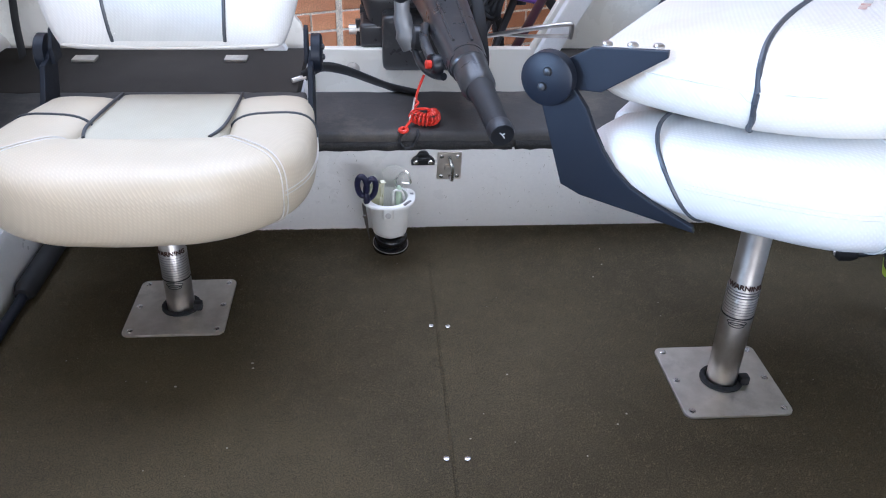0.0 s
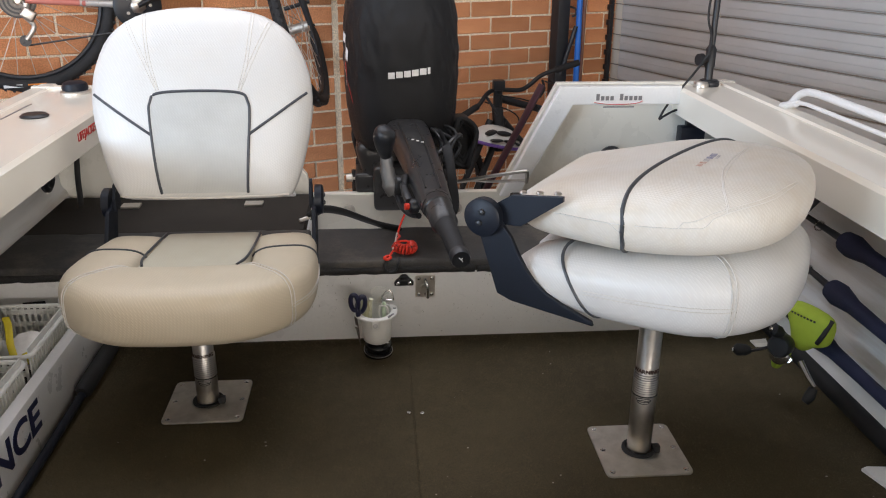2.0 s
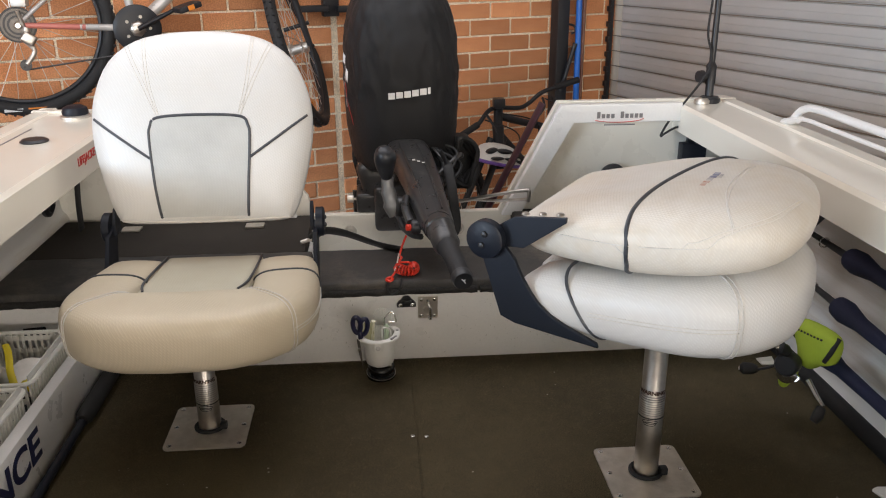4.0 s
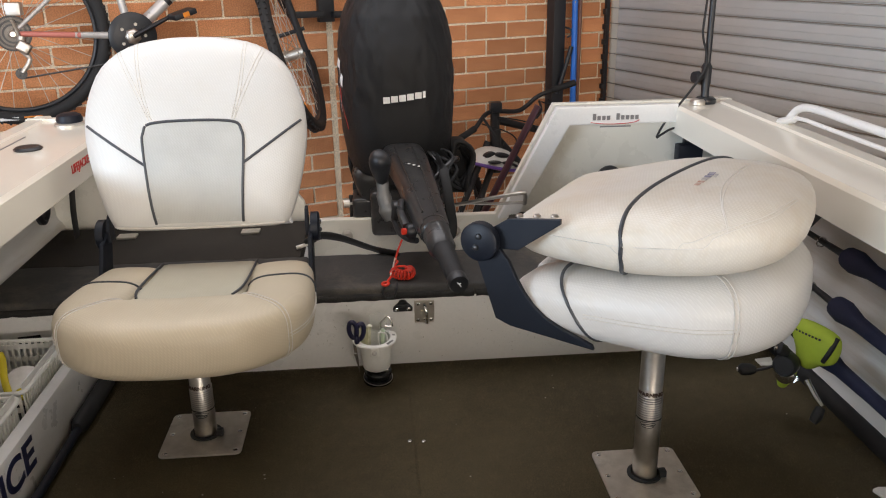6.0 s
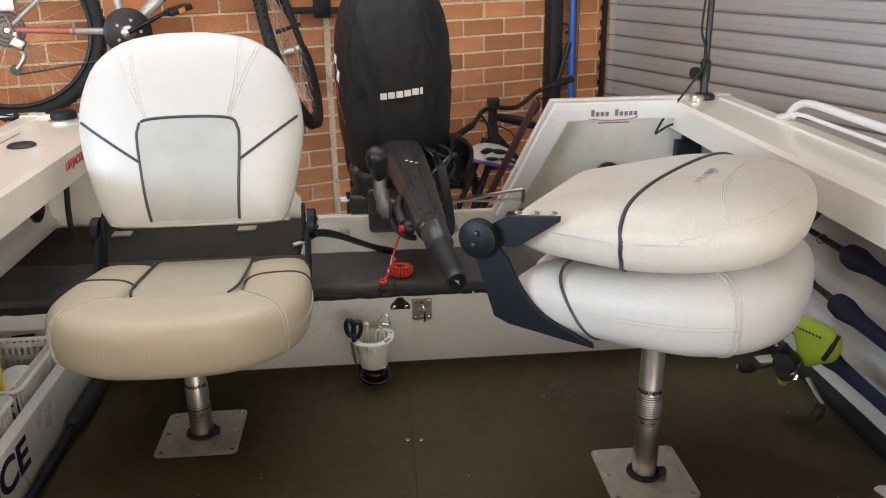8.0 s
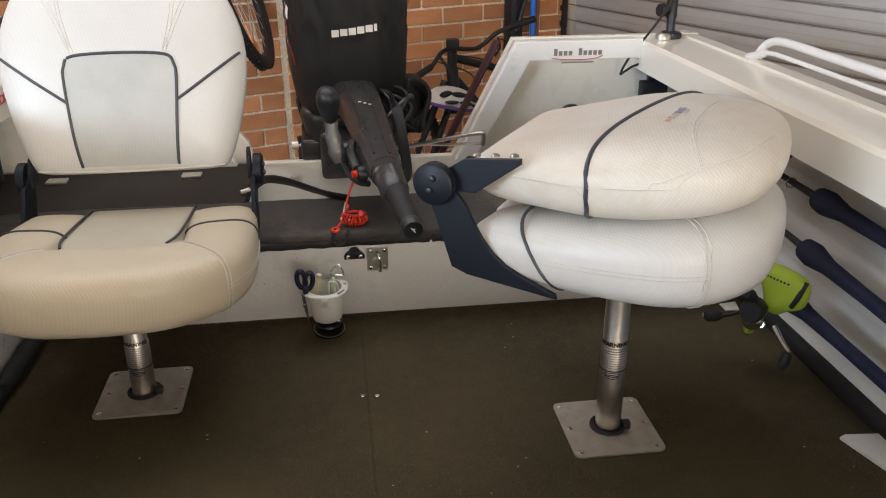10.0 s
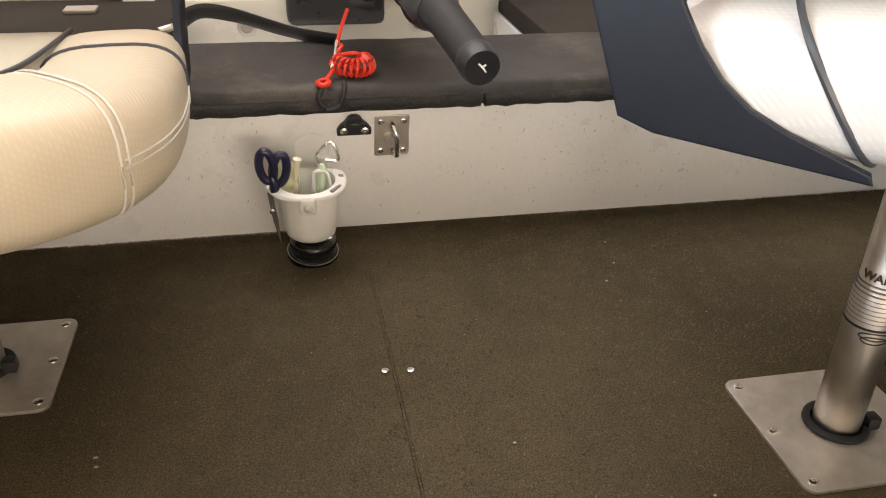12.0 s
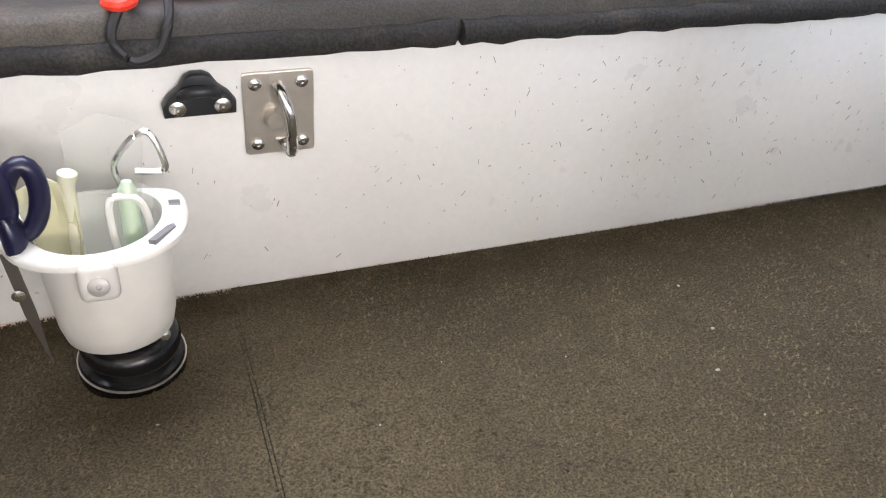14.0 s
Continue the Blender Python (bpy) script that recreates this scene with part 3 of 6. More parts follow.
def helm_seat(at, middle, turn, base_z, folded, label):
    """A folding boat seat on a post: U-shaped bolster, cushion, hinged backrest, brackets, post and base plate."""
    x0, y0 = at
    st = thing("helm_seat", (x0, y0, 0), label, "boat seat", "helm seats")
    M = Matrix.Translation((*middle, base_z)) @ Matrix.Rotation(radians(turn), 4, "Z")
    F = Matrix.Translation((x0, y0, 0))
    # base plate and post
    rc = 0.014
    poly = []
    for cx, cy, a0 in ((1, 1, 0), (-1, 1, 90), (-1, -1, 180), (1, -1, 270)):
        for k in range(5):
            t = radians(a0 + 22.5 * k)
            poly.append((cx * (0.0915 - rc) + rc * math.cos(t), cy * (0.0915 - rc) + rc * math.sin(t)))
    bp = part("base_plate", slab(poly, F @ pose(0, 0, 0.0005), 0.005, 0.0012), STEEL, st, "brushed stainless base plate", smooth=False)
    for bx, by in ((-1, -1), (1, -1), (-1, 1), (1, 1), (-1, 0), (1, 0)):
        c = F @ Vector((bx * 0.0775, by * 0.0775, 0.0055))
        part("screw", spin([(0.0062, 0.0), (0.0058, 0.0014), (0.0040, 0.0022), (0.0018, 0.0022), (0.0015, 0.0012), (0, 0.0012)], c, seg=12), CHROME, bp)
    part("socket_ring", spin([(0.036, 0.005), (0.036, 0.009), (0.033, 0.011), (0.028, 0.011), (0.028, 0.006)], F.translation, seg=28), BLACK_RUBBER, st, "black rubber ring round the post foot")
    part("lock_tab", box((x0 + 0.026, y0 - 0.020, 0.006), (x0 + 0.042, y0 - 0.004, 0.022), 0.003), BLACK_PLASTIC, st)
    post = part("post", tube([(x0, y0, 0.005), (x0, y0, base_z * 0.50), (x0, y0, base_z * 0.50 + 0.003), (x0, y0, base_z + 0.01)], [0.0255, 0.0255, 0.0235, 0.0235], 32), STEEL_POST, st, "brushed steel seat post")
    zz = 0.142 if folded else 0.070
    for k in range(9):
        part("print_line", spin([(0.0257, 0), (0.0257, 0.0011)], (x0, y0, zz + 0.012 + k * 0.0052), seg=32), GREY_PRINT, post, "small grey print lines")
    lettering("warning_text", "WARNING", 0.0125, Matrix.Translation((x0, y0, zz + 0.064)) @ Matrix.Rotation(radians(-22 if folded else 0), 4, "Z") @ Matrix.Rotation(radians(90), 4, "X"), RUST_PRINT, post, 0.0003, wrap=0.0255)
    part("post_ring", spin([(0.0255, 0), (0.0264, 0.0006), (0.0264, 0.0022), (0.0255, 0.0028)], (x0, y0, zz + 0.004), seg=32), BLACK_PLASTIC, post, "black ring round the post")
    for dz, w in ((0.0, 0.62), (-0.0045, 0.50)):
        arc = [(math.cos(t) * w - radians(112 if folded else 90), 0.0042 * math.sin(t)) for t in [2 * math.pi * k / 24 for k in range(24)]]
        part("print_swirl", tube([(x0 + 0.0257 * math.cos(a), y0 + 0.0257 * math.sin(a), zz - 0.002 + dz + h) for a, h in arc], 0.0008, 6, closed=True), BLACK_PLASTIC, post, "black printed swirl")
    # mounting swivel
    part("swivel", box((x0 - 0.06, y0 - 0.06, base_z - 0.012), (x0 + 0.06, y0 + 0.06, base_z + 0.016), 0.004), BLACK_PLASTIC, st, "black swivel plate")
    # bolster
    half = [(-0.168, 0.232, 0), (-0.182, 0.12, 0), (-0.193, 0.0, 0), (-0.183, -0.095, 0), (-0.126, -0.148, 0), (-0.04, -0.162, 0)]
    slim = 0.955 if folded else 1.0
    half = [(x * slim, y, w) for x, y, w in half]
    path = curve(half + [(-x, y, w) for x, y, w in reversed(half)], 6)
    n = len(path)
    rad = []
    for i in range(n):
        e = min(i, n - 1 - i)
        fat = 0.076 + 0.020 * min(1, max(0, (0.19 - abs(path[i].x)) / 0.10))
        rad.append(fat * min(1.0, 0.62 + 0.16 * e if e < 3 else 1.0))
    hgt = [((0.076 if folded else 0.0665) - 0.023 * max(0, p.y + 0.162) / 0.39) * min(1.0, 0.70 + 0.12 * min(i, n - 1 - i)) for i, p in enumerate(path)]
    SQ = 2.7 if folded else 3.2
    P3 = [M @ Vector((p.x, p.y, h)) for p, h in zip(path, hgt)]
    bol = part("bolster", tube(P3, rad, 36, power=SQ, height=hgt), VINYL if folded else VINYL_WORN, st, "white vinyl U-shaped bolster")
    # centre cushion
    cu = bmesh.new()
    box((-0.118, -0.10, 0.01), (0.118, 0.240, 0.120 if folded else 0.109), 0.018, 3, bm=cu)
    for v in cu.verts:
        if v.co.z > 0.06:
            v.co.z -= 0.10 * (v.co.y + 0.04)
    cu.transform(M)
    part("cushion", cu, VINYL_TAN if not folded else VINYL, st, "paler grey vinyl centre cushion")
    part("seat_pan", box((-0.18, -0.12, -0.006), (0.18, 0.245, 0.03), 0.01, m=M), BLACK_PLASTIC, st)

    def ring_at(i, off, r, lift=0.0012, slope=0.0):
        p = path[i]
        d = (path[min(i + 1, n - 1)] - path[max(i - 1, 0)]).normalized()
        side = d.cross(Vector((0, 0, 1))).normalized()
        pts = []
        for k in range(36):
            th = 2 * math.pi * k / 36
            c, s = math.cos(th), math.sin(th)
            c, s = math.copysign(abs(c) ** (2 / SQ), c), math.copysign(abs(s) ** (2 / SQ), s)
            pts.append(M @ (Vector((p.x, p.y, hgt[i])) + d * (off - slope * (s + 1) / 2) + side * (c * (rad[i] + lift)) + Vector((0, 0, s * (hgt[i] + lift)))))
        return tube(pts, r, 6, closed=True)

    for i in (int(n * 0.30), int(n * 0.70)):
        for off in (-0.005, 0.004):
            part("stitching", ring_at(i, off, 0.0012), THREAD, bol, "pale raised stitching")
    for i in (9, n - 10):
        part("piping", ring_at(i, 0.0, 0.0032, 0.0004, 0.085 if folded and i == 9 else 0.0), PIPING, bol, "dark grey piping")
    for lo, hi in ((int(n * 0.30) - 12, int(n * 0.30)), (int(n * 0.70), int(n * 0.70) + 12)):
        for dz in (-0.003, 0.004):
            pts = []
            for i in range(lo, hi + 1):
                d = (path[i + 1] - path[i - 1]).normalized()
                pts.append(M @ (Vector((path[i].x, path[i].y, hgt[i] + dz)) - d.cross(Vector((0, 0, -1))).normalized() * (rad[i] + 0.0010)))
            part("stitching", tube(pts, 0.0009, 6), THREAD, bol)
    for sgn in () if folded else (-1, 1):
        part("piping", tube(curve([M @ Vector((sgn * 0.114, 0.230, 0.083)), M @ Vector((sgn * 0.116, 0.10, 0.096)), M @ Vector((sgn * 0.113, 0.00, 0.106)), M @ Vector((sgn * 0.100, -0.055, 0.111))], 6), 0.003, 8), PIPING, bol, "dark grey piping")
    # backrest
    if folded:
        B = M @ Matrix.Translation((0, 0.262, 0.186)) @ Matrix.Rotation(radians(85), 4, "X")
    else:
        B = M @ Matrix.Translation((-0.012, 0.250, 0.163)) @ Matrix.Rotation(radians(-16), 4, "X")
    front, back = (0.082, 0.066) if folded else (0.060, 0.055)
    pl = Pillow([(a * (min(1.0, 0.90 + 0.5 * b) if folded else 1.0), b * (1.10 if folded else 1.0)) for a, b in seat_outline()], front, back, B, 3.8 if folded else 2.6, 2.6 if folded else 2.2, 0.52 if folded else 1.0)
    rest = part("backrest", pl.mesh(15 if folded else 9), VINYL_STAINED if folded else VINYL, st, "white vinyl backrest")

    def seam(pts, r, mat, nm, bk=False, lift=0.0002, label=""):
        c = curve([(a, b, 0) for a, b in pts], 8)
        run = []
        for p in c:
            q = pl.on(p.x, p.y, bk, lift)
            if not run or (q - run[-1]).length > 0.002:
                run.append(q)
        part(nm, tube(run, r, 8), mat, rest, label)

    # inset panel, piping and stitching on the face
    ip = [(-0.103, 0.016), (-0.110, 0.10), (-0.117, 0.20), (-0.114, 0.232), (-0.095, 0.253), (0.0, 0.258), (0.095, 0.253), (0.114, 0.232), (0.117, 0.20), (0.110, 0.10), (0.103, 0.016)]
    if not folded:
        seam(ip, 0.0036, PIPING, "piping", label="dark grey piping")
    pts = [(p.x, p.y) for p in curve([(a, b, 0) for a, b in ip], 4)]
    bm = bmesh.new()
    rows = []
    for k in range(7):
        f = k / 6
        rows.append([bm.verts.new(pl.on(a * (1 - f), 0.13 + (b - 0.13) * (1 - f), False, 0.0012)) for a, b in pts])
    for A, C in zip(rows, rows[1:]):
        for i in range(len(A)):
            j = (i + 1) % len(A)
            bm.faces.new((A[i], A[j], C[j], C[i]))
    bmesh.ops.remove_doubles(bm, verts=bm.verts, dist=1e-5)
    part("inset_panel", bm, VINYL_GREY, rest, "pale grey vinyl inset panel")
    for s in (-1, 1):
        if folded:
            continue
        seam([(s * 0.114, 0.155), (s * 0.18, 0.202), (s * 0.252, 0.255)], 0.0034, PIPING, "piping", label="dark grey piping")
        seam([(s * 0.098, 0.256), (s * 0.130, 0.33), (s * 0.176, 0.430)], 0.0009, THREAD, "stitching")
        seam([(s * 0.093, 0.260), (s * 0.124, 0.335), (s * 0.169, 0.434)], 0.0009, THREAD, "stitching")
        seam([(s * 0.098, 0.256), (s * 0.119, 0.34), (s * 0.132, 0.446)], 0.0009, THREAD, "stitching")
        seam([(s * 0.092, 0.260), (s * 0.112, 0.34), (s * 0.125, 0.447)], 0.0009, THREAD, "stitching")
    seam([(-0.20, 0.010), (0.0, 0.004), (0.20, 0.010)], 0.003, THREAD, "hem", label="pale hem along the bottom")
    if folded:
        seam([(-0.30, 0.240), (-0.25, 0.236), (-0.20, 0.236), (-0.10, 0.246), (0.0, 0.262), (0.1, 0.286), (0.19, 0.312), (0.25, 0.335)], 0.0040, PIPING, "piping", True, label="dark grey piping")
        seam([(-0.30, 0.240), (-0.258, 0.236), (-0.235, 0.229), (-0.20, 0.226)], 0.0040, PIPING, "piping", label="dark grey piping")
        for o in (0.0, 0.006):
            seam([(-0.215 - o * 0.3, 0.016), (-0.245 - o * 0.3, 0.09), (-0.256 - o * 0.3, 0.16), (-0.262 - o * 0.2, 0.232)], 0.0009, THREAD, "stitching")
        for o in (0.0, 0.007):
            seam([(-0.30, 0.262 + o), (-0.266, 0.31 + o), (-0.245, 0.37 + o), (-0.205, 0.425 + o), (-0.15, 0.462 + o), (-0.06, 0.485 + o * 0.6)], 0.0010, THREAD, "stitching", True)
            seam([(-0.222 - o, 0.405), (-0.17 - o, 0.385), (-0.08 - o, 0.375 - o), (0.02, 0.376 - o), (0.10, 0.384 - o)], 0.0010, THREAD, "stitching", True)
        for k, (a, b, w, h, mt) in enumerate(((-0.086, 0.318, 0.018, 0.010, FADED_RED), (-0.065, 0.319, 0.014, 0.012, FADED_RED), (-0.048, 0.321, 0.020, 0.011, FADED_GREY), (-0.025, 0.322, 0.016, 0.013, FADED_NAVY), (-0.007, 0.324, 0.026, 0.012, FADED_NAVY), (-0.022, 0.338, 0.028, 0.006, FADED_GREY))):
            bm = bmesh.new()
            g = [[bm.verts.new(pl.on(a + w * i / 4, b + h * j / 2, True, 0.0007)) for i in range(5)] for j in range(3)]
            for j in range(2):
                for i in range(4):
                    bm.faces.new((g[j][i], g[j][i + 1], g[j + 1][i + 1], g[j + 1][i]))
            part("logo_mark", bm, mt, rest, "faded printed maker's mark")
    # hinge brackets
    for s in (-1, 1):
        R = M @ Matrix(((0, 0, s, s * ((0.249 if s < 0 else 0.195) if folded else 0.243)), (1, 0, 0, 0), (0, 1, 0, 0), (0, 0, 0, 1)))
        hy, hz = ((0.290, 0.172) if s < 0 else (0.258, 0.120)) if folded else (0.272, 0.147)
        br = part("hinge_bracket", slab([(hy - 0.030, hz), (hy - 0.010, hz + 0.012), (hy + 0.022, hz), (hy - 0.030, 0.024), (hy - 0.06, 0.014), (hy - 0.225, 0.000), (hy - 0.222, 0.008), (hy - 0.160, 0.030), (hy - 0.130, 0.044), (hy - 0.106, 0.063), (hy - 0.087, 0.086), (hy - 0.071, 0.112), (hy - 0.056, 0.142)], R, 0.010, 0.002), NAVY_PLASTIC, st, "black moulded hinge bracket", smooth=False)
        part("disc", spin([(0.001, 0.020), (0.033, 0.020), (0.037, 0.017), (0.037, 0.0), (0.0, 0.0)], R @ Vector((hy, hz + 0.004, 0.006)), (R.to_3x3() @ Vector((0, 0, 1))), 28), NAVY_PLASTIC, br, "round black hinge cap")
        for da, db in ((-0.012, 0.012), (0.004 - 0.010, -0.010)):
            part("bolt", spin([(0.0065, 0.0), (0.0055, 0.004), (0.002, 0.0055), (0, 0.0055)], R @ Vector((hy + 0.010 + da, hz + 0.004 + db, 0.026)), (R.to_3x3() @ Vector((0, 0, 1))), 12), BLACK_PLASTIC, br)
        if folded:
            arm = [(hy - 0.020, hz - 0.012), (hy - 0.07, hz - 0.008), (hy - 0.150, hz + 0.052), (hy - 0.150, hz + 0.062), (hy - 0.050, hz + 0.050), (hy - 0.02, hz + 0.03)]
        else:
            arm = [(hy - 0.020, hz - 0.012), (hy + 0.02, hz - 0.01), (hy + 0.020, hz + 0.035), (hy + 0.012, hz + 0.055), (hy - 0.004, hz + 0.050), (hy - 0.022, hz + 0.02)]
        part("arm", slab(arm, R @ pose(0, 0, -0.008), 0.008, 0.0015), NAVY_PLASTIC, br, "black hinge arm", smooth=False)
        if folded:
            for k in range(3):
                part("bolt", spin([(0.0075, 0), (0.0075, 0.002), (0.005, 0.0045), (0, 0.0045)], R @ Vector((hy - 0.065 - 0.034 * k, hz + 0.052 + 0.004 * k, -0.016)), (0, 0, 1), 12), STEEL_POST, br, "steel screw")
    return st


helm_seat((-0.481, 1.548), (-0.478, 1.555), 0, 0.259, False, "white vinyl helm seat with upright backrest on a steel post")
helm_seat((0.476, 1.285), (0.514, 1.335), 56, 0.368, True, "white vinyl helm seat folded flat on a steel post")
# ---------------------------------------------------------------- outboard engine
eng = thing("outboard_engine", (0.02, 2.5, 0.2), "outboard engine with a black fabric cowl cover on the transom", "outboard engine")
COWL = ((0.370, 2.64, 0.138, 0.218), (0.382, 2.64, 0.160, 0.242), (0.42, 2.645, 0.174, 0.252), (0.50, 2.65, 0.185, 0.262), (0.58, 2.652, 0.190, 0.270), (0.66, 2.655, 0.192, 0.275), (0.78, 2.66, 0.187, 0.268), (0.87, 2.665, 0.170, 0.25), (0.94, 2.665, 0.135, 0.21), (0.975, 2.665, 0.07, 0.12), (0.98, 2.665, 0.01, 0.02))


def cowl_at(th, z):
    for a, b in zip(COWL, COWL[1:]):
        if a[0] <= z <= b[0]:
            f = (z - a[0]) / (b[0] - a[0])
            cy, rx, ry = (a[i] + (b[i] - a[i]) * f for i in (1, 2, 3))
            break
    c, s = math.cos(th), math.sin(th)
    loose = min(1.0, max(0.12, (z - 0.50) / 0.12))
    crease = 1 - abs(noise.noise(Vector((c * 3.2 + z * 5, s * 3.2, z * 11 - 4 * c))))
    fold = 1 + loose * (0.034 * (crease - 0.75) + 0.020 * noise.noise(Vector((c * 7, s * 7, z * 24 + 10 * c)))) + 0.014 * noise.noise(Vector((c * 2 + 5, s * 2, z * 9)))
    return Vector((0.016 + rx * fold * math.copysign(abs(c) ** 0.72, c), cy + ry * fold * math.copysign(abs(s) ** 0.72, s), z))


bm = bmesh.new()
rings = [[bm.verts.new(cowl_at(2 * math.pi * k / 144, z)) for k in range(144)] for z in [0.370 + 0.610 * i / 70 for i in range(70)] + [0.9799]]
for A, B in zip(rings, rings[1:]):
    for k in range(144):
        bm.faces.new((A[k], A[(k + 1) % 144], B[(k + 1) % 144], B[k]))
bm.faces.new(rings[0]), bm.faces.new(rings[-1])
cover = part("cowl_cover", bm, GOWN, eng, "black stretch fabric cowl cover with folds")


def cowl_patch(name, corners, mat, label, nu=6, nv=4):
    """A print on the cover between four (angle, height) corners."""
    bm = bmesh.new()
    g = []
    for j in range(nv + 1):
        row = []
        for i in range(nu + 1):
            u, v = i / nu, j / nv
            a = [(1 - u) * (1 - v) * corners[0][k] + u * (1 - v) * corners[1][k] + u * v * corners[2][k] + (1 - u) * v * corners[3][k] for k in (0, 1)]
            p = cowl_at(radians(a[0]), a[1])
            d = Vector((p.x - 0.016, p.y - 2.65, 0)).normalized()
            row.append(bm.verts.new(p + d * 0.0025))
        g.append(row)
    for j in range(nv):
        for i in range(nu):
            bm.faces.new((g[j][i], g[j][i + 1], g[j + 1][i + 1], g[j + 1][i]))
    part(name, bm, mat, cover, label)


def cowl_x(x, z):
    """The front angle (degrees) at which the cover has this x."""
    lo, hi = 182.0, 358.0
    for _ in range(30):
        mid = (lo + hi) / 2
        if cowl_at(radians(mid), z).x < x:
            lo = mid
        else:
            hi = mid
    return lo


for k in range(6):
    x = -0.031 + 0.0243 * k
    z0 = 0.617 + 0.0028 * k
    w = 0.0085 if k == 5 else 0.0205
    cowl_patch("logo_bar", [(cowl_x(x, z0), z0), (cowl_x(x + w, z0), z0 + 0.001), (cowl_x(x + w, z0), z0 + 0.021), (cowl_x(x, z0), z0 + 0.020)], WHITE_PRINT, "white printed block", 3, 2)
for z0, z1, a0, a1 in ((0.655, 0.70, 200, 205), (0.655, 0.69, 207, 211), (0.705, 0.735, 196, 203)):
    cowl_patch("logo_bar", [(a0, z0 + 0.01), (a1, z0), (a1 + 1, z1), (a0 + 1, z1 + 0.01)], WHITE_PRINT, "white printed block", 2, 2)
cowl_patch("stripe", [(216, 0.525), (217, 0.525), (205, 0.650), (201.5, 0.655)], RED_PRINT, "red printed stripe", 2, 6)
cowl_patch("stripe", [(204, 0.575), (205, 0.575), (199, 0.65), (196.5, 0.655)], WHITE_PRINT, "white printed stripe", 2, 6)
cowl_patch("stripe", [(338, 0.56), (339, 0.56), (346, 0.64), (343, 0.64)], RED_PRINT, "red printed stripe", 2, 6)
cowl_patch("logo_bar", [(344, 0.665), (349, 0.67), (350, 0.70), (346, 0.695)], WHITE_PRINT, "white printed block", 2, 2)
lc = box((-0.150, 2.44, 0.20), (0.180, 2.86, 0.40), 0.045, 4)
for v in lc.verts:
    f = (0.40 - v.co.z) / 0.20
    v.co.x = 0.015 + (v.co.x - 0.015) * (1 - 0.34 * f)
part("lower_cowl", lc, ENGINE, eng, "dark tapered lower engine casing")
for k in range(5):
    y, r = 2.52 + 0.020 * k, 0.080 - 0.009 * k
    part("hose_loop", tube([(0.218 + r * 0.52 * math.cos(t) + 0.010 * math.sin(3 * t + k), y + 0.014 * math.sin(2 * t + k), 0.378 + r * 1.05 * math.sin(t)) for t in [2 * math.pi * j / 30 for j in range(30)]], 0.0085, 8, closed=True, up=(0, 1, 0)), BLACK_RUBBER, eng, "coiled black control hose")
part("hose_cover", box((0.165, 2.56, 0.27), (0.250, 2.66, 0.455), 0.030, 4), BLACK_RUBBER, eng, "black sleeve over the control hoses")
part("clamp", box((-0.085, 2.37, 0.19), (0.115, 2.50, 0.34), 0.02, 3), ENGINE, eng, "dark transom clamp bracket")
part("clamp_jaw", box((-0.145, 2.44, 0.235), (-0.070, 2.60, 0.300), 0.012, 3), ENGINE, eng)
part("clamp_screw", tube([(-0.175, 2.49, 0.272), (-0.155, 2.49, 0.272), (-0.154, 2.49, 0.272), (-0.10, 2.49, 0.272)], [0.014, 0.014, 0.008, 0.008], 14), STEEL, eng, "steel clamp screw")
part("clamp_handle", cyl((-0.15, 2.49, 0.225), (-0.15, 2.49, 0.30), 0.007, seg=10), ENGINE, eng)
part("leg", box((-0.05, 2.56, -0.60), (0.08, 2.80, 0.30), 0.03, 3), ENGINE, eng)
part("hose", tube(curve([(-0.145, 2.60, 0.43), (-0.150, 2.59, 0.39), (-0.140, 2.585, 0.345), (-0.128, 2.58, 0.30)], 5), 0.007, 10), BLACK_RUBBER, eng, "black fuel hose")
part("hose_joint", box((-0.145, 2.565, 0.285), (-0.112, 2.600, 0.315), 0.006), BLACK_PLASTIC, eng)
# tiller
TP = [(0.020, 2.45, 0.435), (0.032, 2.28, 0.452), (0.047, 2.10, 0.442), (0.064, 1.93, 0.415), (0.078, 1.80, 0.392)]
tiller = part("tiller_arm", tube(curve(TP, 6), [0.068 - 0.030 * i / 24 for i in range(25)], 24, power=3.6, flat=0.74), ENGINE, eng, "dark grey moulded tiller arm")
part("side_cover", tube(curve([(0.066, 2.30, 0.440), (0.078, 2.14, 0.432), (0.090, 1.98, 0.404), (0.098, 1.88, 0.388)], 5), [0.030 - 0.010 * i / 15 for i in range(16)], 14, power=2.6), ENGINE, tiller)
part("collar", tube([(0.076, 1.815, 0.396), (0.080, 1.785, 0.391), (0.081, 1.782, 0.390), (0.090, 1.715, 0.377), (0.092, 1.705, 0.375)], [0.0365, 0.0375, 0.0345, 0.0335, 0.0275], 26), ENGINE, tiller, "ribbed collar of the grip")
part("collar_ring", tube([(0.0755, 1.822, 0.397), (0.0768, 1.812, 0.3955)], 0.0380, 26), ENGINE, tiller, "dark ring on the tiller")
grip = part("grip", tube([(0.090, 1.715, 0.378), (0.093, 1.70, 0.375), (0.098, 1.672, 0.369), (0.110, 1.585, 0.352), (0.1115, 1.575, 0.350)], [0.026, 0.0265, 0.0238, 0.0225, 0.0225], 26), BLACK_RUBBER, tiller, "black rubber twist grip")
for k in range(10):
    f = k / 9
    c = Vector((0.098, 1.672, 0.369)).lerp(Vector((0.109, 1.590, 0.353)), f)
    d = Vector((0.012, -0.087, -0.017)).normalized()
    part("rib", tube([c - d * 0.0018, c + d * 0.0018], 0.0236 - 0.001 * f, 20), BLACK_RUBBER, grip)
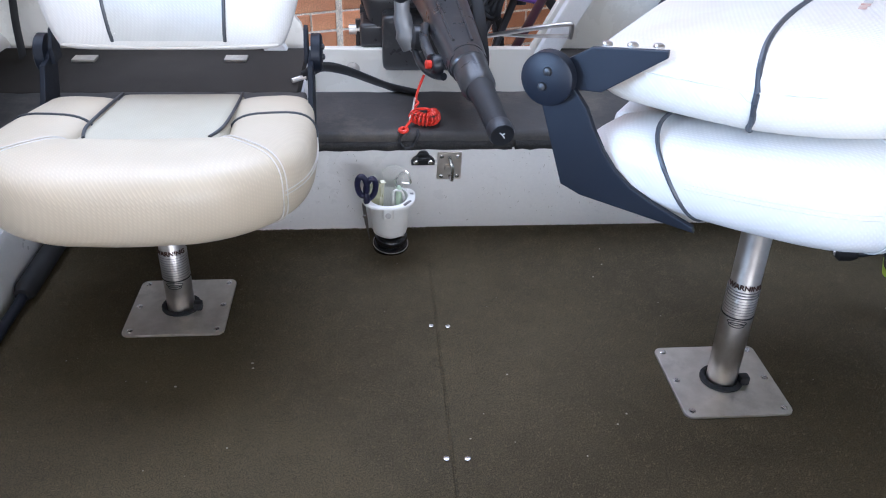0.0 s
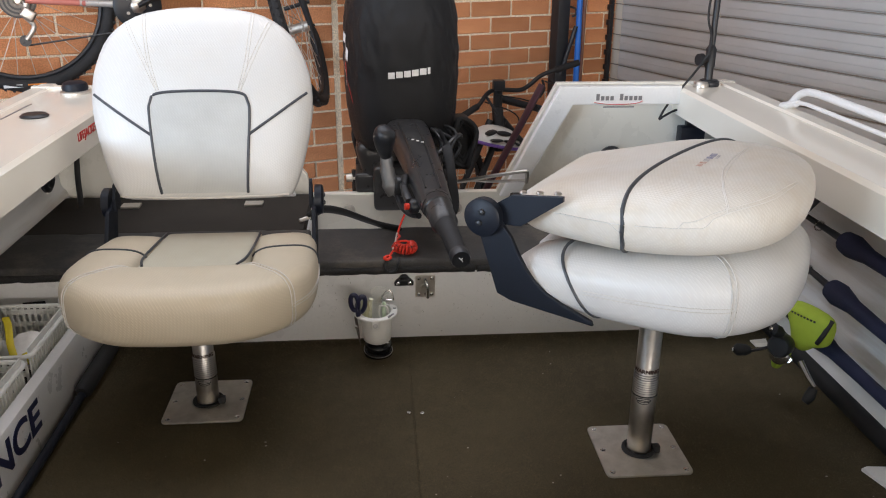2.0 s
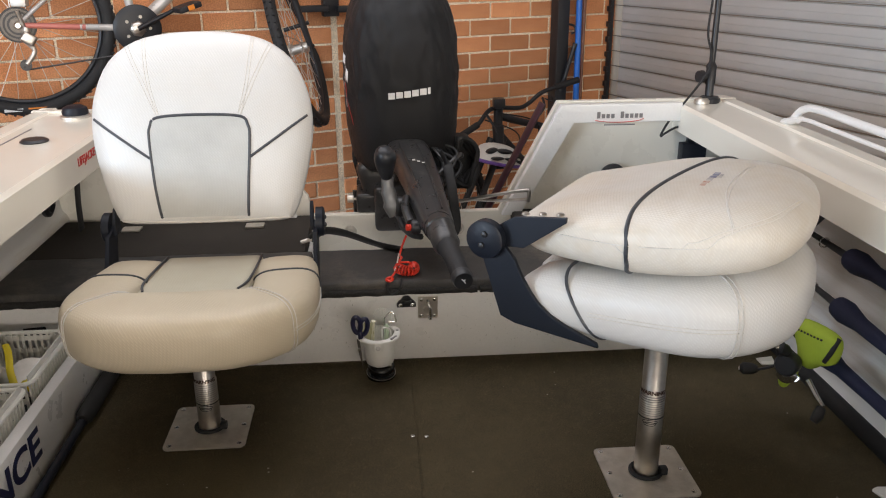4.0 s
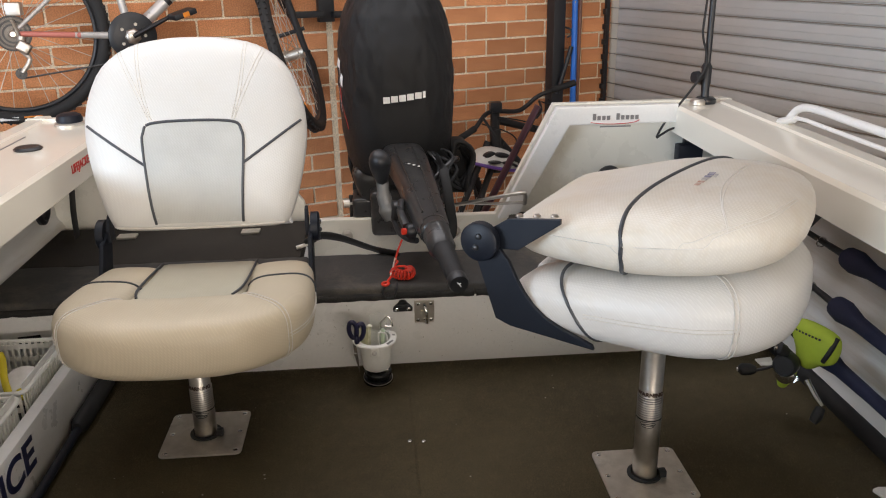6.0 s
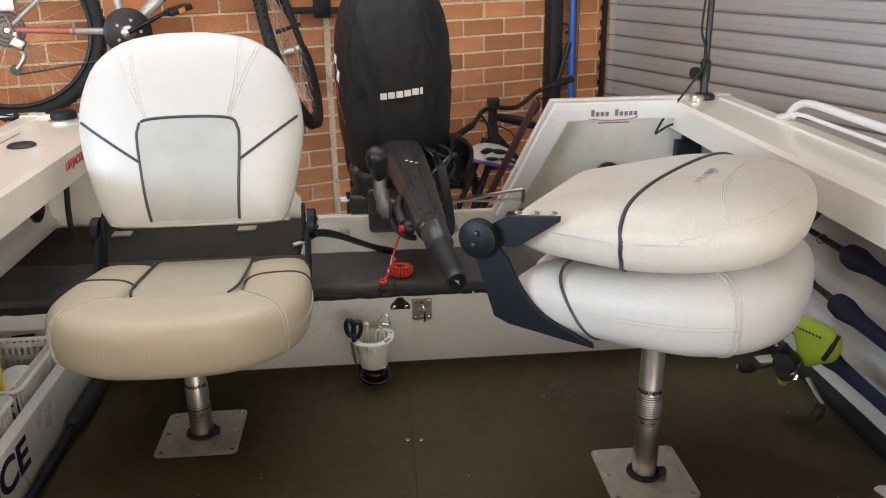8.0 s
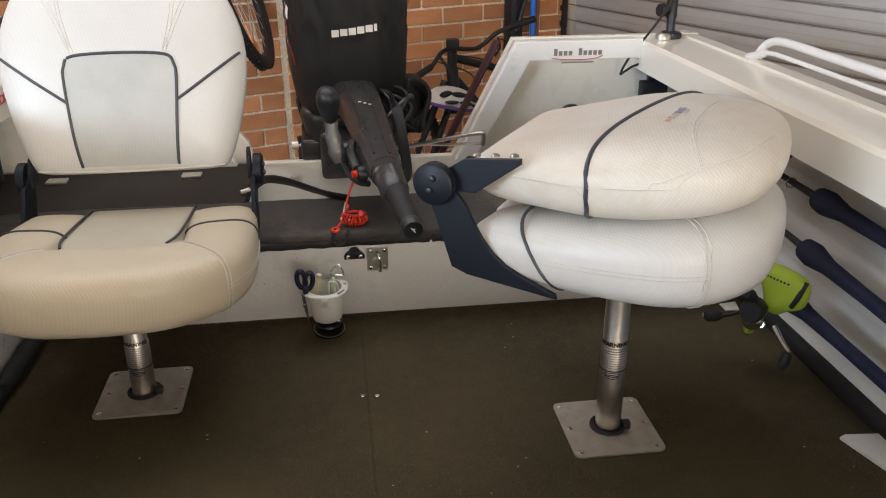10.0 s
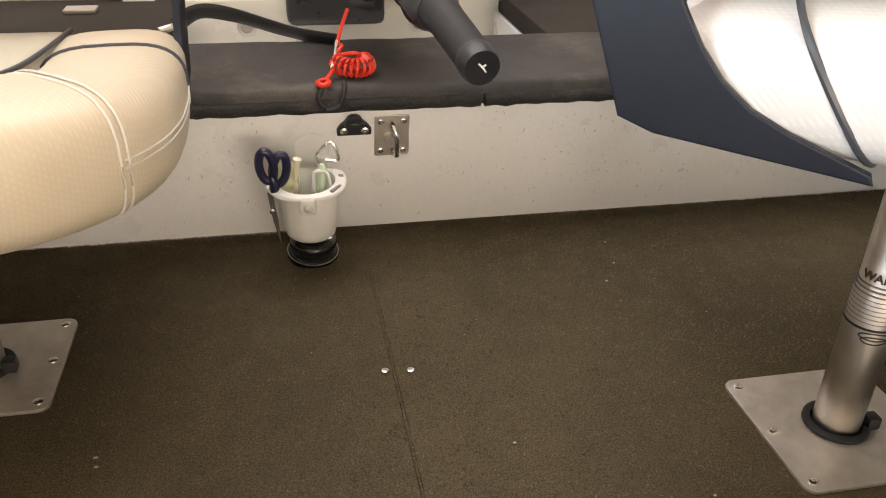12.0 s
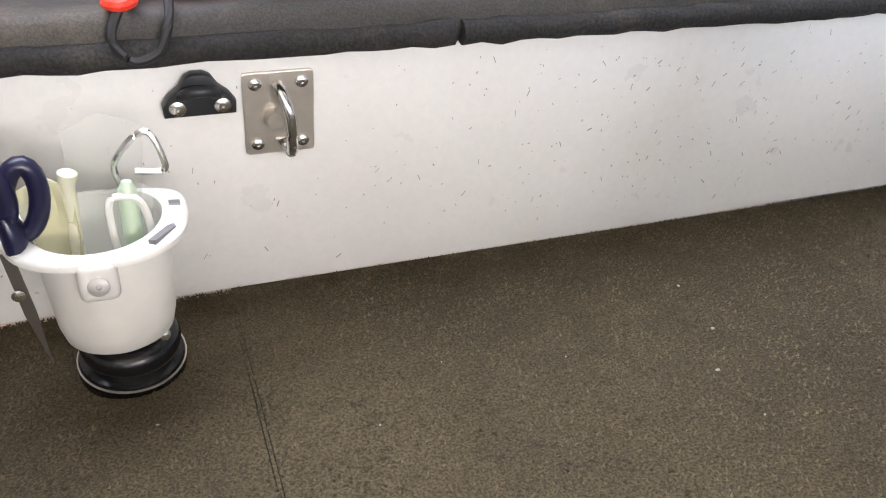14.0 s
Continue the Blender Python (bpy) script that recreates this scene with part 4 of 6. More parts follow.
part("grip_end", spin([(0.0, 0.0), (0.0235, 0.0), (0.0240, 0.018), (0.0215, 0.026), (0.010, 0.027), (0.0, 0.025)], (0.1108, 1.578, 0.3505), (0.13, -0.97, -0.18), 26), BLACK_PLASTIC, grip, "glossy black end cap")
part("end_mark", tube(curve([(0.109, 1.5508, 0.352), (0.1145, 1.5500, 0.347), (0.118, 1.5498, 0.342)], 3), 0.0012, 6), WHITE_PRINT, grip, "white mark on the cap")
part("end_mark", tube([(0.113, 1.5500, 0.3475), (0.118, 1.5502, 0.3505)], 0.0012, 6), WHITE_PRINT, grip, "white mark on the cap")
for k in range(3):
    part("print_mark", box((0.028 + 0.013 * k, 2.120 - 0.012 * k, 0.488 - 0.001 * k), (0.036 + 0.013 * k, 2.127 - 0.012 * k, 0.4895 - 0.001 * k)), WHITE_PRINT, tiller, "small white print")
lever = part("gear_lever", tube(curve([(-0.046, 2.02, 0.465), (-0.044, 2.015, 0.43), (-0.036, 2.01, 0.395), (-0.024, 2.01, 0.370)], 4), [0.017] * 4 + [0.020] * 4 + [0.024] * 5, 16, power=3), material("grey_casting", (0.20, 0.20, 0.20), 0.45, 0.4), eng, "grey metal gear lever")
part("knob", tube(curve([(-0.046, 2.02, 0.462), (-0.050, 2.005, 0.50), (-0.050, 1.985, 0.535), (-0.042, 1.975, 0.556)], 4), [0.014, 0.016, 0.019, 0.022, 0.025, 0.027, 0.029, 0.030, 0.030, 0.029, 0.026, 0.021, 0.010], 18), BLACK_PLASTIC, lever, "rounded black knob")
part("lever_boss", spin([(0.030, 0), (0.030, 0.02), (0.024, 0.026), (0, 0.026)], (-0.004, 2.01, 0.385), (-1, -0.2, 0.1), 20), ENGINE, eng)
for dx, w in ((-0.030, 0.003), (0.024, 0.003)):
    part("ridge", tube(curve([(0.026 + dx, 2.30, 0.499), (0.042 + dx * 0.9, 2.12, 0.487), (0.060 + dx * 0.8, 1.95, 0.456), (0.072 + dx * 0.7, 1.84, 0.431)], 5), w, 8), ENGINE, tiller, "moulded ridge")
part("stop_switch", spin([(0.020, 0), (0.020, 0.016), (0.015, 0.022), (0.0, 0.024)], (0.030, 1.87, 0.372), (-1, -0.3, 0.1), 20), BLACK_PLASTIC, tiller, "black stop switch housing")
part("switch_button", spin([(0.009, 0), (0.009, 0.010), (0.0, 0.012)], (0.008, 1.863, 0.374), (-1, -0.3, 0.1), 14), RED_PLASTIC, tiller, "red stop button")
part("side_lever", tube(curve([(0.004, 1.98, 0.42), (-0.002, 1.93, 0.405), (0.010, 1.87, 0.385)], 4), 0.010, 10, power=3), ENGINE, tiller)
part("shift_rail", tube(curve([(-0.022, 2.02, 0.375), (-0.010, 1.95, 0.350), (0.012, 1.89, 0.345), (0.035, 1.85, 0.352)], 5), 0.008, 10), BLACK_PLASTIC, tiller)
rngc = random.Random(9)
for k in range(14):
    x0 = -0.045 + 0.016 * k
    part("cable", tube(curve([(x0 + 0.02, 2.46, 0.40 + rngc.uniform(0, 0.04)), (x0 + rngc.uniform(-0.02, 0.05), 2.38, 0.44 + rngc.uniform(-0.03, 0.03)), (x0 + rngc.uniform(0.0, 0.07), 2.31, 0.43 + rngc.uniform(-0.05, 0.03)), (0.085 + rngc.uniform(-0.02, 0.04), 2.26, 0.38 + rngc.uniform(-0.06, 0.02)), (0.10, 2.36, 0.30 + rngc.uniform(-0.03, 0.03))], 6), rngc.uniform(0.004, 0.008), 8), BLACK_RUBBER if k % 3 else ENGINE, eng, "black engine cable")
part("strap", tube(curve([(0.128, 2.34, 0.455), (0.136, 2.25, 0.447), (0.145, 2.20, 0.400), (0.150, 2.17, 0.350), (0.156, 2.15, 0.290), (0.148, 2.135, 0.262), (0.130, 2.145, 0.272), (0.118, 2.19, 0.320)], 6), 0.0145, 12, height=0.003, up=(0, 1, 0.2)), BLACK_RUBBER, eng, "black webbing strap hanging in a loop")
part("bracket_side", box((0.095, 2.20, 0.34), (0.125, 2.40, 0.40), 0.01, 2), ENGINE, eng)

# bent steel steering rod beside the engine
rod = thing("steering_rod", (0.30, 2.36, 0.25), "thin bent pale metal rod lying over the transom", "metal rod")
part("rod", tube(curve([(0.10, 2.44, 0.262), (0.20, 2.39, 0.283), (0.30, 2.33, 0.318), (0.385, 2.285, 0.343), (0.398, 2.285, 0.335), (0.396, 2.287, 0.305)], 5), 0.0062, 10), STEEL_POST, rod)
part("rod_return", tube([(0.396, 2.287, 0.312), (0.30, 2.34, 0.296), (0.22, 2.38, 0.290)], 0.005, 8), STEEL_POST, rod)

# straps and fittings of the stern well
hose = thing("black_strap", (-0.15, 2.1, 0.25), "black webbing strap lying across the stern well", "strap")
part("webbing", tube(curve([(-0.275, 2.12, 0.262), (-0.235, 2.13, 0.282), (-0.18, 2.13, 0.275), (-0.11, 2.09, 0.262), (-0.06, 2.05, 0.257), (-0.01, 2.02, 0.255)], 5), 0.018, 12, height=0.006, up=(0, 0.8, 0.6)), BLACK_RUBBER, hose)
part("strap_end", tube([(-0.30, 2.105, 0.257), (-0.27, 2.12, 0.262)], 0.006, 8), STEEL, hose, "metal strap end")
for x in (-0.166, 0.187):
    part("drain_fitting", spin([(0.020, 0.0), (0.020, 0.006), (0.012, 0.010), (0.011, 0.004), (0, 0.004)], (x, 2.400, 0.187), (0, -1, 0), 20), STEEL, boat, "round metal drain fitting")

# ---------------------------------------------------------------- stop-switch lanyard
lan = thing("kill_cord", (-0.02, 1.84, 0.25), "red coiled stop cord with a black loop on the box cover", "lanyard")
pts = []
base = curve([(-0.028, 1.850, 0.268), (-0.012, 1.835, 0.266), (0.006, 1.832, 0.266), (0.016, 1.845, 0.266), (0.014, 1.862, 0.268)], 12)
for i in range(len(base) - 1):
    for k in range(5):
        f = k / 5
        c = base[i].lerp(base[i + 1], f)
        th = 2 * math.pi * (i * 5 + k) / 20
        d = (base[i + 1] - base[i]).normalized()
        s = d.cross(Vector((0, 0, 1)))
        pts.append(c + s * (0.012 * math.cos(th)) + Vector((0, 0, 0.012 * math.sin(th))))
part("coil", tube(pts, 0.0024, 7), RED_PLASTIC, lan, "red plastic spiral cord")
part("cord", tube(curve([(0.0, 1.95, 0.322), (-0.012, 1.93, 0.30), (-0.020, 1.90, 0.285), (-0.016, 1.88, 0.285), (-0.026, 1.87, 0.275), (-0.010, 1.858, 0.280), (0.004, 1.850, 0.282), (0.014, 1.862, 0.268)], 6), 0.003, 8), RED_PLASTIC, lan)
part("cord", tube(curve([(-0.028, 1.850, 0.268), (-0.036, 1.83, 0.262), (-0.047, 1.805, 0.257)], 5), 0.003, 8), RED_PLASTIC, lan)
part("toggle", tube(curve([(-0.050, 1.812, 0.256), (-0.058, 1.802, 0.255), (-0.050, 1.792, 0.255), (-0.042, 1.802, 0.256)], 4, True), 0.004, 8, closed=True), RED_PLASTIC, lan, "red clip")
part("loop", tube(curve([(-0.050, 1.795, 0.254), (-0.058, 1.789, 0.236), (-0.047, 1.788, 0.221), (-0.030, 1.788, 0.226), (-0.022, 1.790, 0.245), (-0.020, 1.806, 0.254)], 6), 0.0032, 8), BLACK_RUBBER, lan, "black loop hanging over the edge")
part("snap", tube([(-0.022, 1.90, 0.288), (-0.030, 1.85, 0.275), (-0.036, 1.83, 0.268)], 0.0022, 6), STEEL, lan, "thin metal leader")

# ---------------------------------------------------------------- latch and clip on the box front
TL = Matrix.Translation((0, 1.85, 0)) @ Matrix.Rotation(radians(10), 4, "X")     # plane of the leaning box front


def front(x, h, out=0.0):
    return TL @ Vector((x, -out, h))


def latch(x0, x1, z0, z1, label):
    la = thing("latch", front((x0 + x1) / 2, z0), label, "latch", "box latches")
    r = 0.003
    poly = []
    for cx, cy, a0 in ((x1 - r, z1 - r, 0), (x0 + r, z1 - r, 90), (x0 + r, z0 + r, 180), (x1 - r, z0 + r, 270)):
        poly += [(cx + r * math.cos(radians(a0 + 30 * k)), cy + r * math.sin(radians(a0 + 30 * k))) for k in range(4)]
    pl = part("plate", slab(poly, TL @ Matrix.Rotation(radians(90), 4, "X") @ pose(0, 0, 0.0005), 0.003, 0.0008), STEEL, la, "brushed steel plate", smooth=False)
    n = (TL.to_3x3() @ Vector((0, -1, 0)))
    for x in (x0 + 0.009, x1 - 0.009):
        for z in (z0 + 0.009, z1 - 0.009):
            part("screw", spin([(0.0050, 0), (0.0048, 0.0012), (0.0030, 0.0026), (0.0012, 0.0026), (0.001, 0.0016), (0, 0.0016)], front(x, z, 0.0035), n, 12), CHROME, pl, "cross-head screw")
    xm = (x0 + x1) / 2 + 0.002
    part("ring_handle", tube(curve([front(xm - 0.003, z1 - 0.010, 0.004), front(xm - 0.001, z1 - 0.014, 0.013), front(xm + 0.003, z1 - 0.028, 0.020), front(xm + 0.004, z0 + 0.020, 0.019), front(xm + 0.004, z0 + 0.006, 0.014), front(xm + 0.001, z0 + 0.008, 0.006), front(xm - 0.001, z0 + 0.014, 0.004)], 6), 0.0044, 12), CHROME, la, "bent chrome staple")
    part("boss", spin([(0.008, 0), (0.008, 0.006), (0.006, 0.009), (0, 0.009)], front(xm - 0.006, (z0 + z1) / 2 - 0.002, 0.003), n, 16), STEEL, la)
    return la


latch(0.0225, 0.0745, 0.135, 0.203, "square steel latch with a bent staple on the box front")
latch(0.762, 0.812, 0.138, 0.204, "square steel latch with a bent staple on the box front")
clip = thing("strap_clip", front(-0.008, 0.18), "small black moulded clip screwed to the box front", "clip")
part("body", slab([(-0.033, 0.176), (0.017, 0.176), (0.0175, 0.185), (0.013, 0.192), (0.006, 0.198), (0.001, 0.206), (-0.004, 0.2085), (-0.012, 0.2085), (-0.017, 0.206), (-0.022, 0.198), (-0.029, 0.192), (-0.0335, 0.185)], TL @ Matrix.Rotation(radians(90), 4, "X") @ pose(0, 0, 0.0005), 0.010, 0.003), BLACK_PLASTIC, clip)
for x in (-0.0235, 0.0075):
    part("screw", spin([(0.0062, 0), (0.0060, 0.0015), (0.0035, 0.003), (0.0012, 0.003), (0.001, 0.002), (0, 0.002)], front(x, 0.184, 0.0105), TL.to_3x3() @ Vector((0, -1, 0)), 14), CHROME, clip, "round steel screw")
part("hook", tube(curve([front(-0.020, 0.193, 0.010), front(-0.014, 0.199, 0.017), front(-0.002, 0.199, 0.017), front(0.004, 0.193, 0.010)], 5), 0.004, 10), BLACK_PLASTIC, clip)

# ---------------------------------------------------------------- tool holder
GLOSS_BLACK = material("glossy_black_rubber", (0.010, 0.010, 0.011), 0.22)
WHITE_METAL = material("dull_zinc", (0.55, 0.54, 0.52), 0.55, 0.6)
CX, CY = -0.084, 1.733
cup = thing("tool_holder", (CX, CY, 0), "white plastic tool holder on a black suction foot", "tool holder")
foot = part("suction_foot", spin([(0.0, 0.0), (0.0360, 0.0), (0.0378, 0.003), (0.0378, 0.012), (0.0360, 0.0155), (0.0310, 0.0175), (0.0325, 0.0205), (0.0345, 0.0245), (0.0350, 0.029), (0.0340, 0.0335), (0.0310, 0.0375), (0.0270, 0.040), (0.026, 0.053), (0.0, 0.053)], (CX + 0.004, CY + 0.032, 0.0), (0.05, -0.18, 1), 36), GLOSS_BLACK, cup, "glossy black rubber suction foot")
part("rim_line", spin([(0.0380, 0.0), (0.0380, 0.0016)], (CX + 0.0046, CY + 0.030, 0.0115), (0.05, -0.18, 1), 36), STEEL, foot, "pale line round the foot")
TC = (CX + 0.003, CY, 0.055)
part("bucket", spin([(0.0, 0.0), (0.028, 0.0), (0.0345, 0.005), (0.0372, 0.016), (0.0415, 0.080), (0.0402, 0.082), (0.0355, 0.020), (0.028, 0.008), (0.0, 0.007)], TC, (0, -0.02, 1), 40), WHITE_PLASTIC, cup, "white plastic bucket")
rim = bmesh.new()
outer = [(-0.053, 0.012), (-0.054, -0.012), (-0.042, -0.034), (-0.018, -0.046), (0.016, -0.047), (0.036, -0.040), (0.052, -0.022), (0.056, 0.010), (0.046, 0.032), (0.0, 0.042), (-0.038, 0.034)]
oc = [(p.x, p.y) for p in curve([(a, b, 0) for a, b in outer], 4, True)]
N = len(oc)
lev = []
for z, f in ((0.003, 1.0), (0.0065, 1.0), (0.008, 0.975), (0.009, None), (0.0, None)):
    ring = []
    for a, b in oc:
        th = math.atan2(b, a)
        q = (0.0405 * math.cos(th), 0.0400 * math.sin(th)) if f is None else (a * f, b * f)
        dip = -0.010 * max(0, -q[1] / 0.05)
        ring.append(rim.verts.new((CX + q[0], CY + q[1], 0.132 + z + dip * 0.6)))
    lev.append(ring)
for A, B in zip(lev, lev[1:] + lev[:1]):
    for k in range(N):
        rim.faces.new((A[k], A[(k + 1) % N], B[(k + 1) % N], B[k]))
part("rim", rim, WHITE_PLASTIC, cup, "white flanged rim")
part("slot", slab([(CX + 0.045, CY + 0.004), (CX + 0.052, CY + 0.003), (CX + 0.052, CY + 0.009), (CX + 0.045, CY + 0.010)], pose(0, 0, 0.1345), 0.0070), GREY_PRINT, cup, "slot in the rim", smooth=False)
part("slot", slab([(CX + 0.030, CY - 0.036), (CX + 0.034, CY - 0.038), (CX + 0.047, CY - 0.022), (CX + 0.046, CY - 0.018), (CX + 0.042, CY - 0.020)], pose(0, 0, 0.1325), 0.0062), GREY_PRINT, cup, "slot in the rim", smooth=False)
tab = part("tab", box((CX - 0.0125, CY - 0.049, 0.107), (CX + 0.0105, CY - 0.036, 0.134), 0.006, 4), WHITE_PLASTIC, cup, "moulded front tab")
part("screw", spin([(0.0064, 0), (0.0060, 0.0016), (0.0034, 0.0026), (0.0016, 0.0026), (0.0012, 0.0012), (0, 0.0012)], (CX - 0.001, CY - 0.0488, 0.119), (0, -1, 0.20), 16), WHITE_METAL, tab, "steel screw")
for dx in (0.022, 0.029):
    part("foot_bolt", spin([(0.004, 0), (0.004, 0.003), (0, 0.004)], (CX + dx, CY - 0.004, 0.048), (0.3, -0.9, 0.2), 10), CHROME, cup)

SCISSOR = material("dark_navy_handle", (0.012, 0.012, 0.042), 0.3)
sc = thing("scissors", (CX - 0.04, CY, 0.05), "scissors with dark blue handles in the tool holder", "scissors")
for s, (mx, mz, tilt) in enumerate(((-0.136, 0.172, 0.08), (-0.119, 0.165, -0.14))):
    pts = []
    for k in range(22):
        th = 2 * math.pi * k / 22
        a, b = 0.0095 * math.cos(th), 0.0215 * math.sin(th)
        pts.append((mx + a - tilt * b, CY - 0.020 + 0.004 * s, mz + b))
    part("handle", tube(pts, 0.0060, 12, closed=True, up=(0, 1, 0)), SCISSOR, sc, "dark blue plastic handle")
part("handle_root", tube([(-0.130, CY - 0.018, 0.158), (-0.127, CY - 0.018, 0.145), (-0.128, CY - 0.018, 0.130)], [0.008, 0.013, 0.010], 14, flat=0.6), SCISSOR, sc)
part("blade", slab([(-0.124, 0.132), (-0.117, 0.132), (-0.112, 0.090), (-0.110, 0.048), (-0.119, 0.088)], Matrix.Translation((-0.014, CY - 0.016, 0)) @ Matrix.Rotation(radians(90), 4, "X"), 0.002, 0.0004), material("tarnished_blade", (0.13, 0.115, 0.10), 0.45, 0.6), sc, "dark tarnished blades", smooth=False)
part("pivot", spin([(0.004, 0), (0.004, 0.002), (0, 0.003)], (-0.133, CY - 0.019, 0.104), (0, -1, 0), 12), CHROME, sc)

bags = thing("lure_bag", (CX, CY, 0.06), "clear and yellowed plastic bags stuffed in the holder", "plastic bag")
for k, (a, b, w, h, tl, mt) in enumerate(((-0.020, 0.006, 0.030, 0.105, -0.06, YELLOWED), (0.004, 0.018, 0.044, 0.138, 0.06, GLASSY), (0.014, -0.002, 0.022, 0.100, 0.12, GLASSY))):
    bm = bmesh.new()
    g = []
    for j in range(9):
        row = []
        for i in range(7):
            u, v = i / 6 - 0.5, j / 8
            n1 = 0.006 * noise.noise(Vector((u * 5 + k * 7, v * 4, k)))
            row.append(bm.verts.new((CX + a + u * w * (0.6 + 0.5 * v) + tl * v * h, CY + b + n1 + 0.004 * math.cos(u * 5), 0.062 + v * h * (1 - 0.1 * abs(u)))))
        g.append(row)
    for j in range(8):
        for i in range(6):
            bm.faces.new((g[j][i], g[j][i + 1], g[j + 1][i + 1], g[j + 1][i]))
    ob = part("bag", bm, mt, bags, "crumpled clear plastic")
    so = ob.modifiers.new("thickness", "SOLIDIFY")
    so.thickness = 0.0012
part("lure", tube(curve([(CX - 0.016, CY + 0.006, 0.08), (CX - 0.013, CY + 0.006, 0.13), (CX - 0.012, CY + 0.005, 0.160), (CX - 0.010, CY + 0.004, 0.172)], 4), [0.004] * 6 + [0.0045] * 3 + [0.005, 0.006, 0.006, 0.003], 12), PALE_LURE, bags, "pale cream soft lure")
pen = thing("glow_stick", (CX + 0.02, CY, 0.06), "pale green tube standing in the holder", "tube")
part("tube_body", tube([(CX + 0.020, CY - 0.006, 0.066), (CX + 0.022, CY - 0.008, 0.160), (CX + 0.0225, CY - 0.008, 0.166)], [0.0058, 0.0058, 0.003], 12), material("pale_green_plastic", (0.55, 0.68, 0.50), 0.35), pen)
kar = thing("wire_clip", (CX + 0.03, CY, 0.10), "bent chrome wire clip leaning in the holder", "wire clip")
part("wire", tube(curve([(CX + 0.020, CY + 0.012, 0.150), (CX + 0.016, CY + 0.014, 0.168), (CX + 0.030, CY + 0.012, 0.186), (CX + 0.040, CY + 0.010, 0.188), (CX + 0.046, CY + 0.008, 0.170), (CX + 0.044, CY + 0.008, 0.163), (CX + 0.028, CY + 0.010, 0.164)], 5), 0.0022, 8), CHROME, kar)
part("wire", tube(curve([(CX + 0.012, CY - 0.012, 0.10), (CX + 0.010, CY - 0.012, 0.150), (CX + 0.018, CY - 0.012, 0.158), (CX + 0.030, CY - 0.012, 0.150), (CX + 0.034, CY - 0.010, 0.110)], 5), 0.0024, 8), WHITE_PLASTIC, kar, "white coated wire")

# ---------------------------------------------------------------- right gunwale: grab rail, pole, cable, fittings
rail = thing("grab_rail", (1.07, 1.9, GWZ), "white painted tubular grab rail on the gunwale", "rail")
RY = [(1.083, 2.035, GWZ + 0.004), (1.083, 2.015, GWZ + 0.022), (1.083, 1.975, GWZ + 0.052), (1.082, 1.90, GWZ + 0.067), (1.080, 1.70, GWZ + 0.068), (1.078, 1.30, GWZ + 0.068), (1.076, 0.60, GWZ + 0.068), (1.075, 0.50, GWZ + 0.040), (1.075, 0.46, GWZ + 0.004)]
part("tube_rail", tube(curve(RY, 6), 0.0105, 16), PAINT, rail)
part("tube_rail", tube(curve([(1.050, 1.93, GWZ + 0.030), (1.050, 1.89, GWZ + 0.042), (1.048, 1.70, GWZ + 0.044), (1.046, 0.6, GWZ + 0.044)], 5), 0.0055, 12), PAINT, rail, "second lower rail tube")
part("foot", tube([(1.083, 2.045, GWZ + 0.005), (1.078, 2.02, GWZ + 0.012), (1.078, 1.97, GWZ + 0.030)], [0.022, 0.020, 0.010], 12, flat=0.6), PAINT, rail, "welded foot of the rail")
part("foot", tube([(1.083, 2.03, GWZ + 0.002), (1.085, 2.03, GWZ - 0.03), (1.086, 2.03, GWZ - 0.06)], [0.022, 0.016, 0.004], 12, flat=0.5), PAINT, rail)

pole = thing("antenna_pole", (0.99, 2.41, GWZ), "black pole clamped upright on the gunwale corner", "pole")
part("base", spin([(0.0, 0), (0.032, 0.0), (0.034, 0.006), (0.033, 0.014), (0.026, 0.020), (0, 0.020)], (0.998, 2.405, GWZ), seg=26), BLACK_PLASTIC, pole, "round black mount")
part("base_cap", spin([(0.0, 0), (0.024, 0.0), (0.024, 0.010), (0.018, 0.016), (0, 0.016)], (0.966, 2.385, GWZ + 0.001), seg=22), STEEL, pole, "grey cap beside the mount")
part("socket", tube([(0.998, 2.41, GWZ + 0.015), (0.999, 2.415, GWZ + 0.055), (1.000, 2.42, GWZ + 0.060), (1.003, 2.425, GWZ + 0.105), (1.004, 2.43, GWZ + 0.11), (1.005, 2.43, GWZ + 0.125)], [0.013, 0.013, 0.017, 0.016, 0.018, 0.010], 18), BLACK_PLASTIC, pole, "black clamp socket")
part("clamp_knob", tube([(1.0, 2.42, GWZ + 0.082), (0.972, 2.412, GWZ + 0.082), (0.970, 2.411, GWZ + 0.082), (0.955, 2.407, GWZ + 0.083)], [0.009, 0.009, 0.020, 0.018], 14), BLACK_PLASTIC, pole, "black clamp knob")
part("shaft", tube([(1.005, 2.43, GWZ + 0.12), (1.022, 2.47, 1.05), (1.045, 2.49, 1.5)], 0.0098, 16), BLACK_PLASTIC, pole, "black pole")
part("cable", tube(curve([(1.010, 2.46, 1.10), (0.990, 2.44, 0.90), (0.982, 2.43, 0.80), (0.995, 2.42, 0.74), (0.985, 2.40, 0.69), (0.93, 2.38, 0.62), (0.865, 2.375, 0.54), (0.836, 2.37, 0.488), (0.850, 2.37, 0.495), (0.885, 2.38, 0.510), (0.93, 2.39, 0.515)], 8), 0.0038, 8), BLACK_RUBBER, pole, "thin black cable")

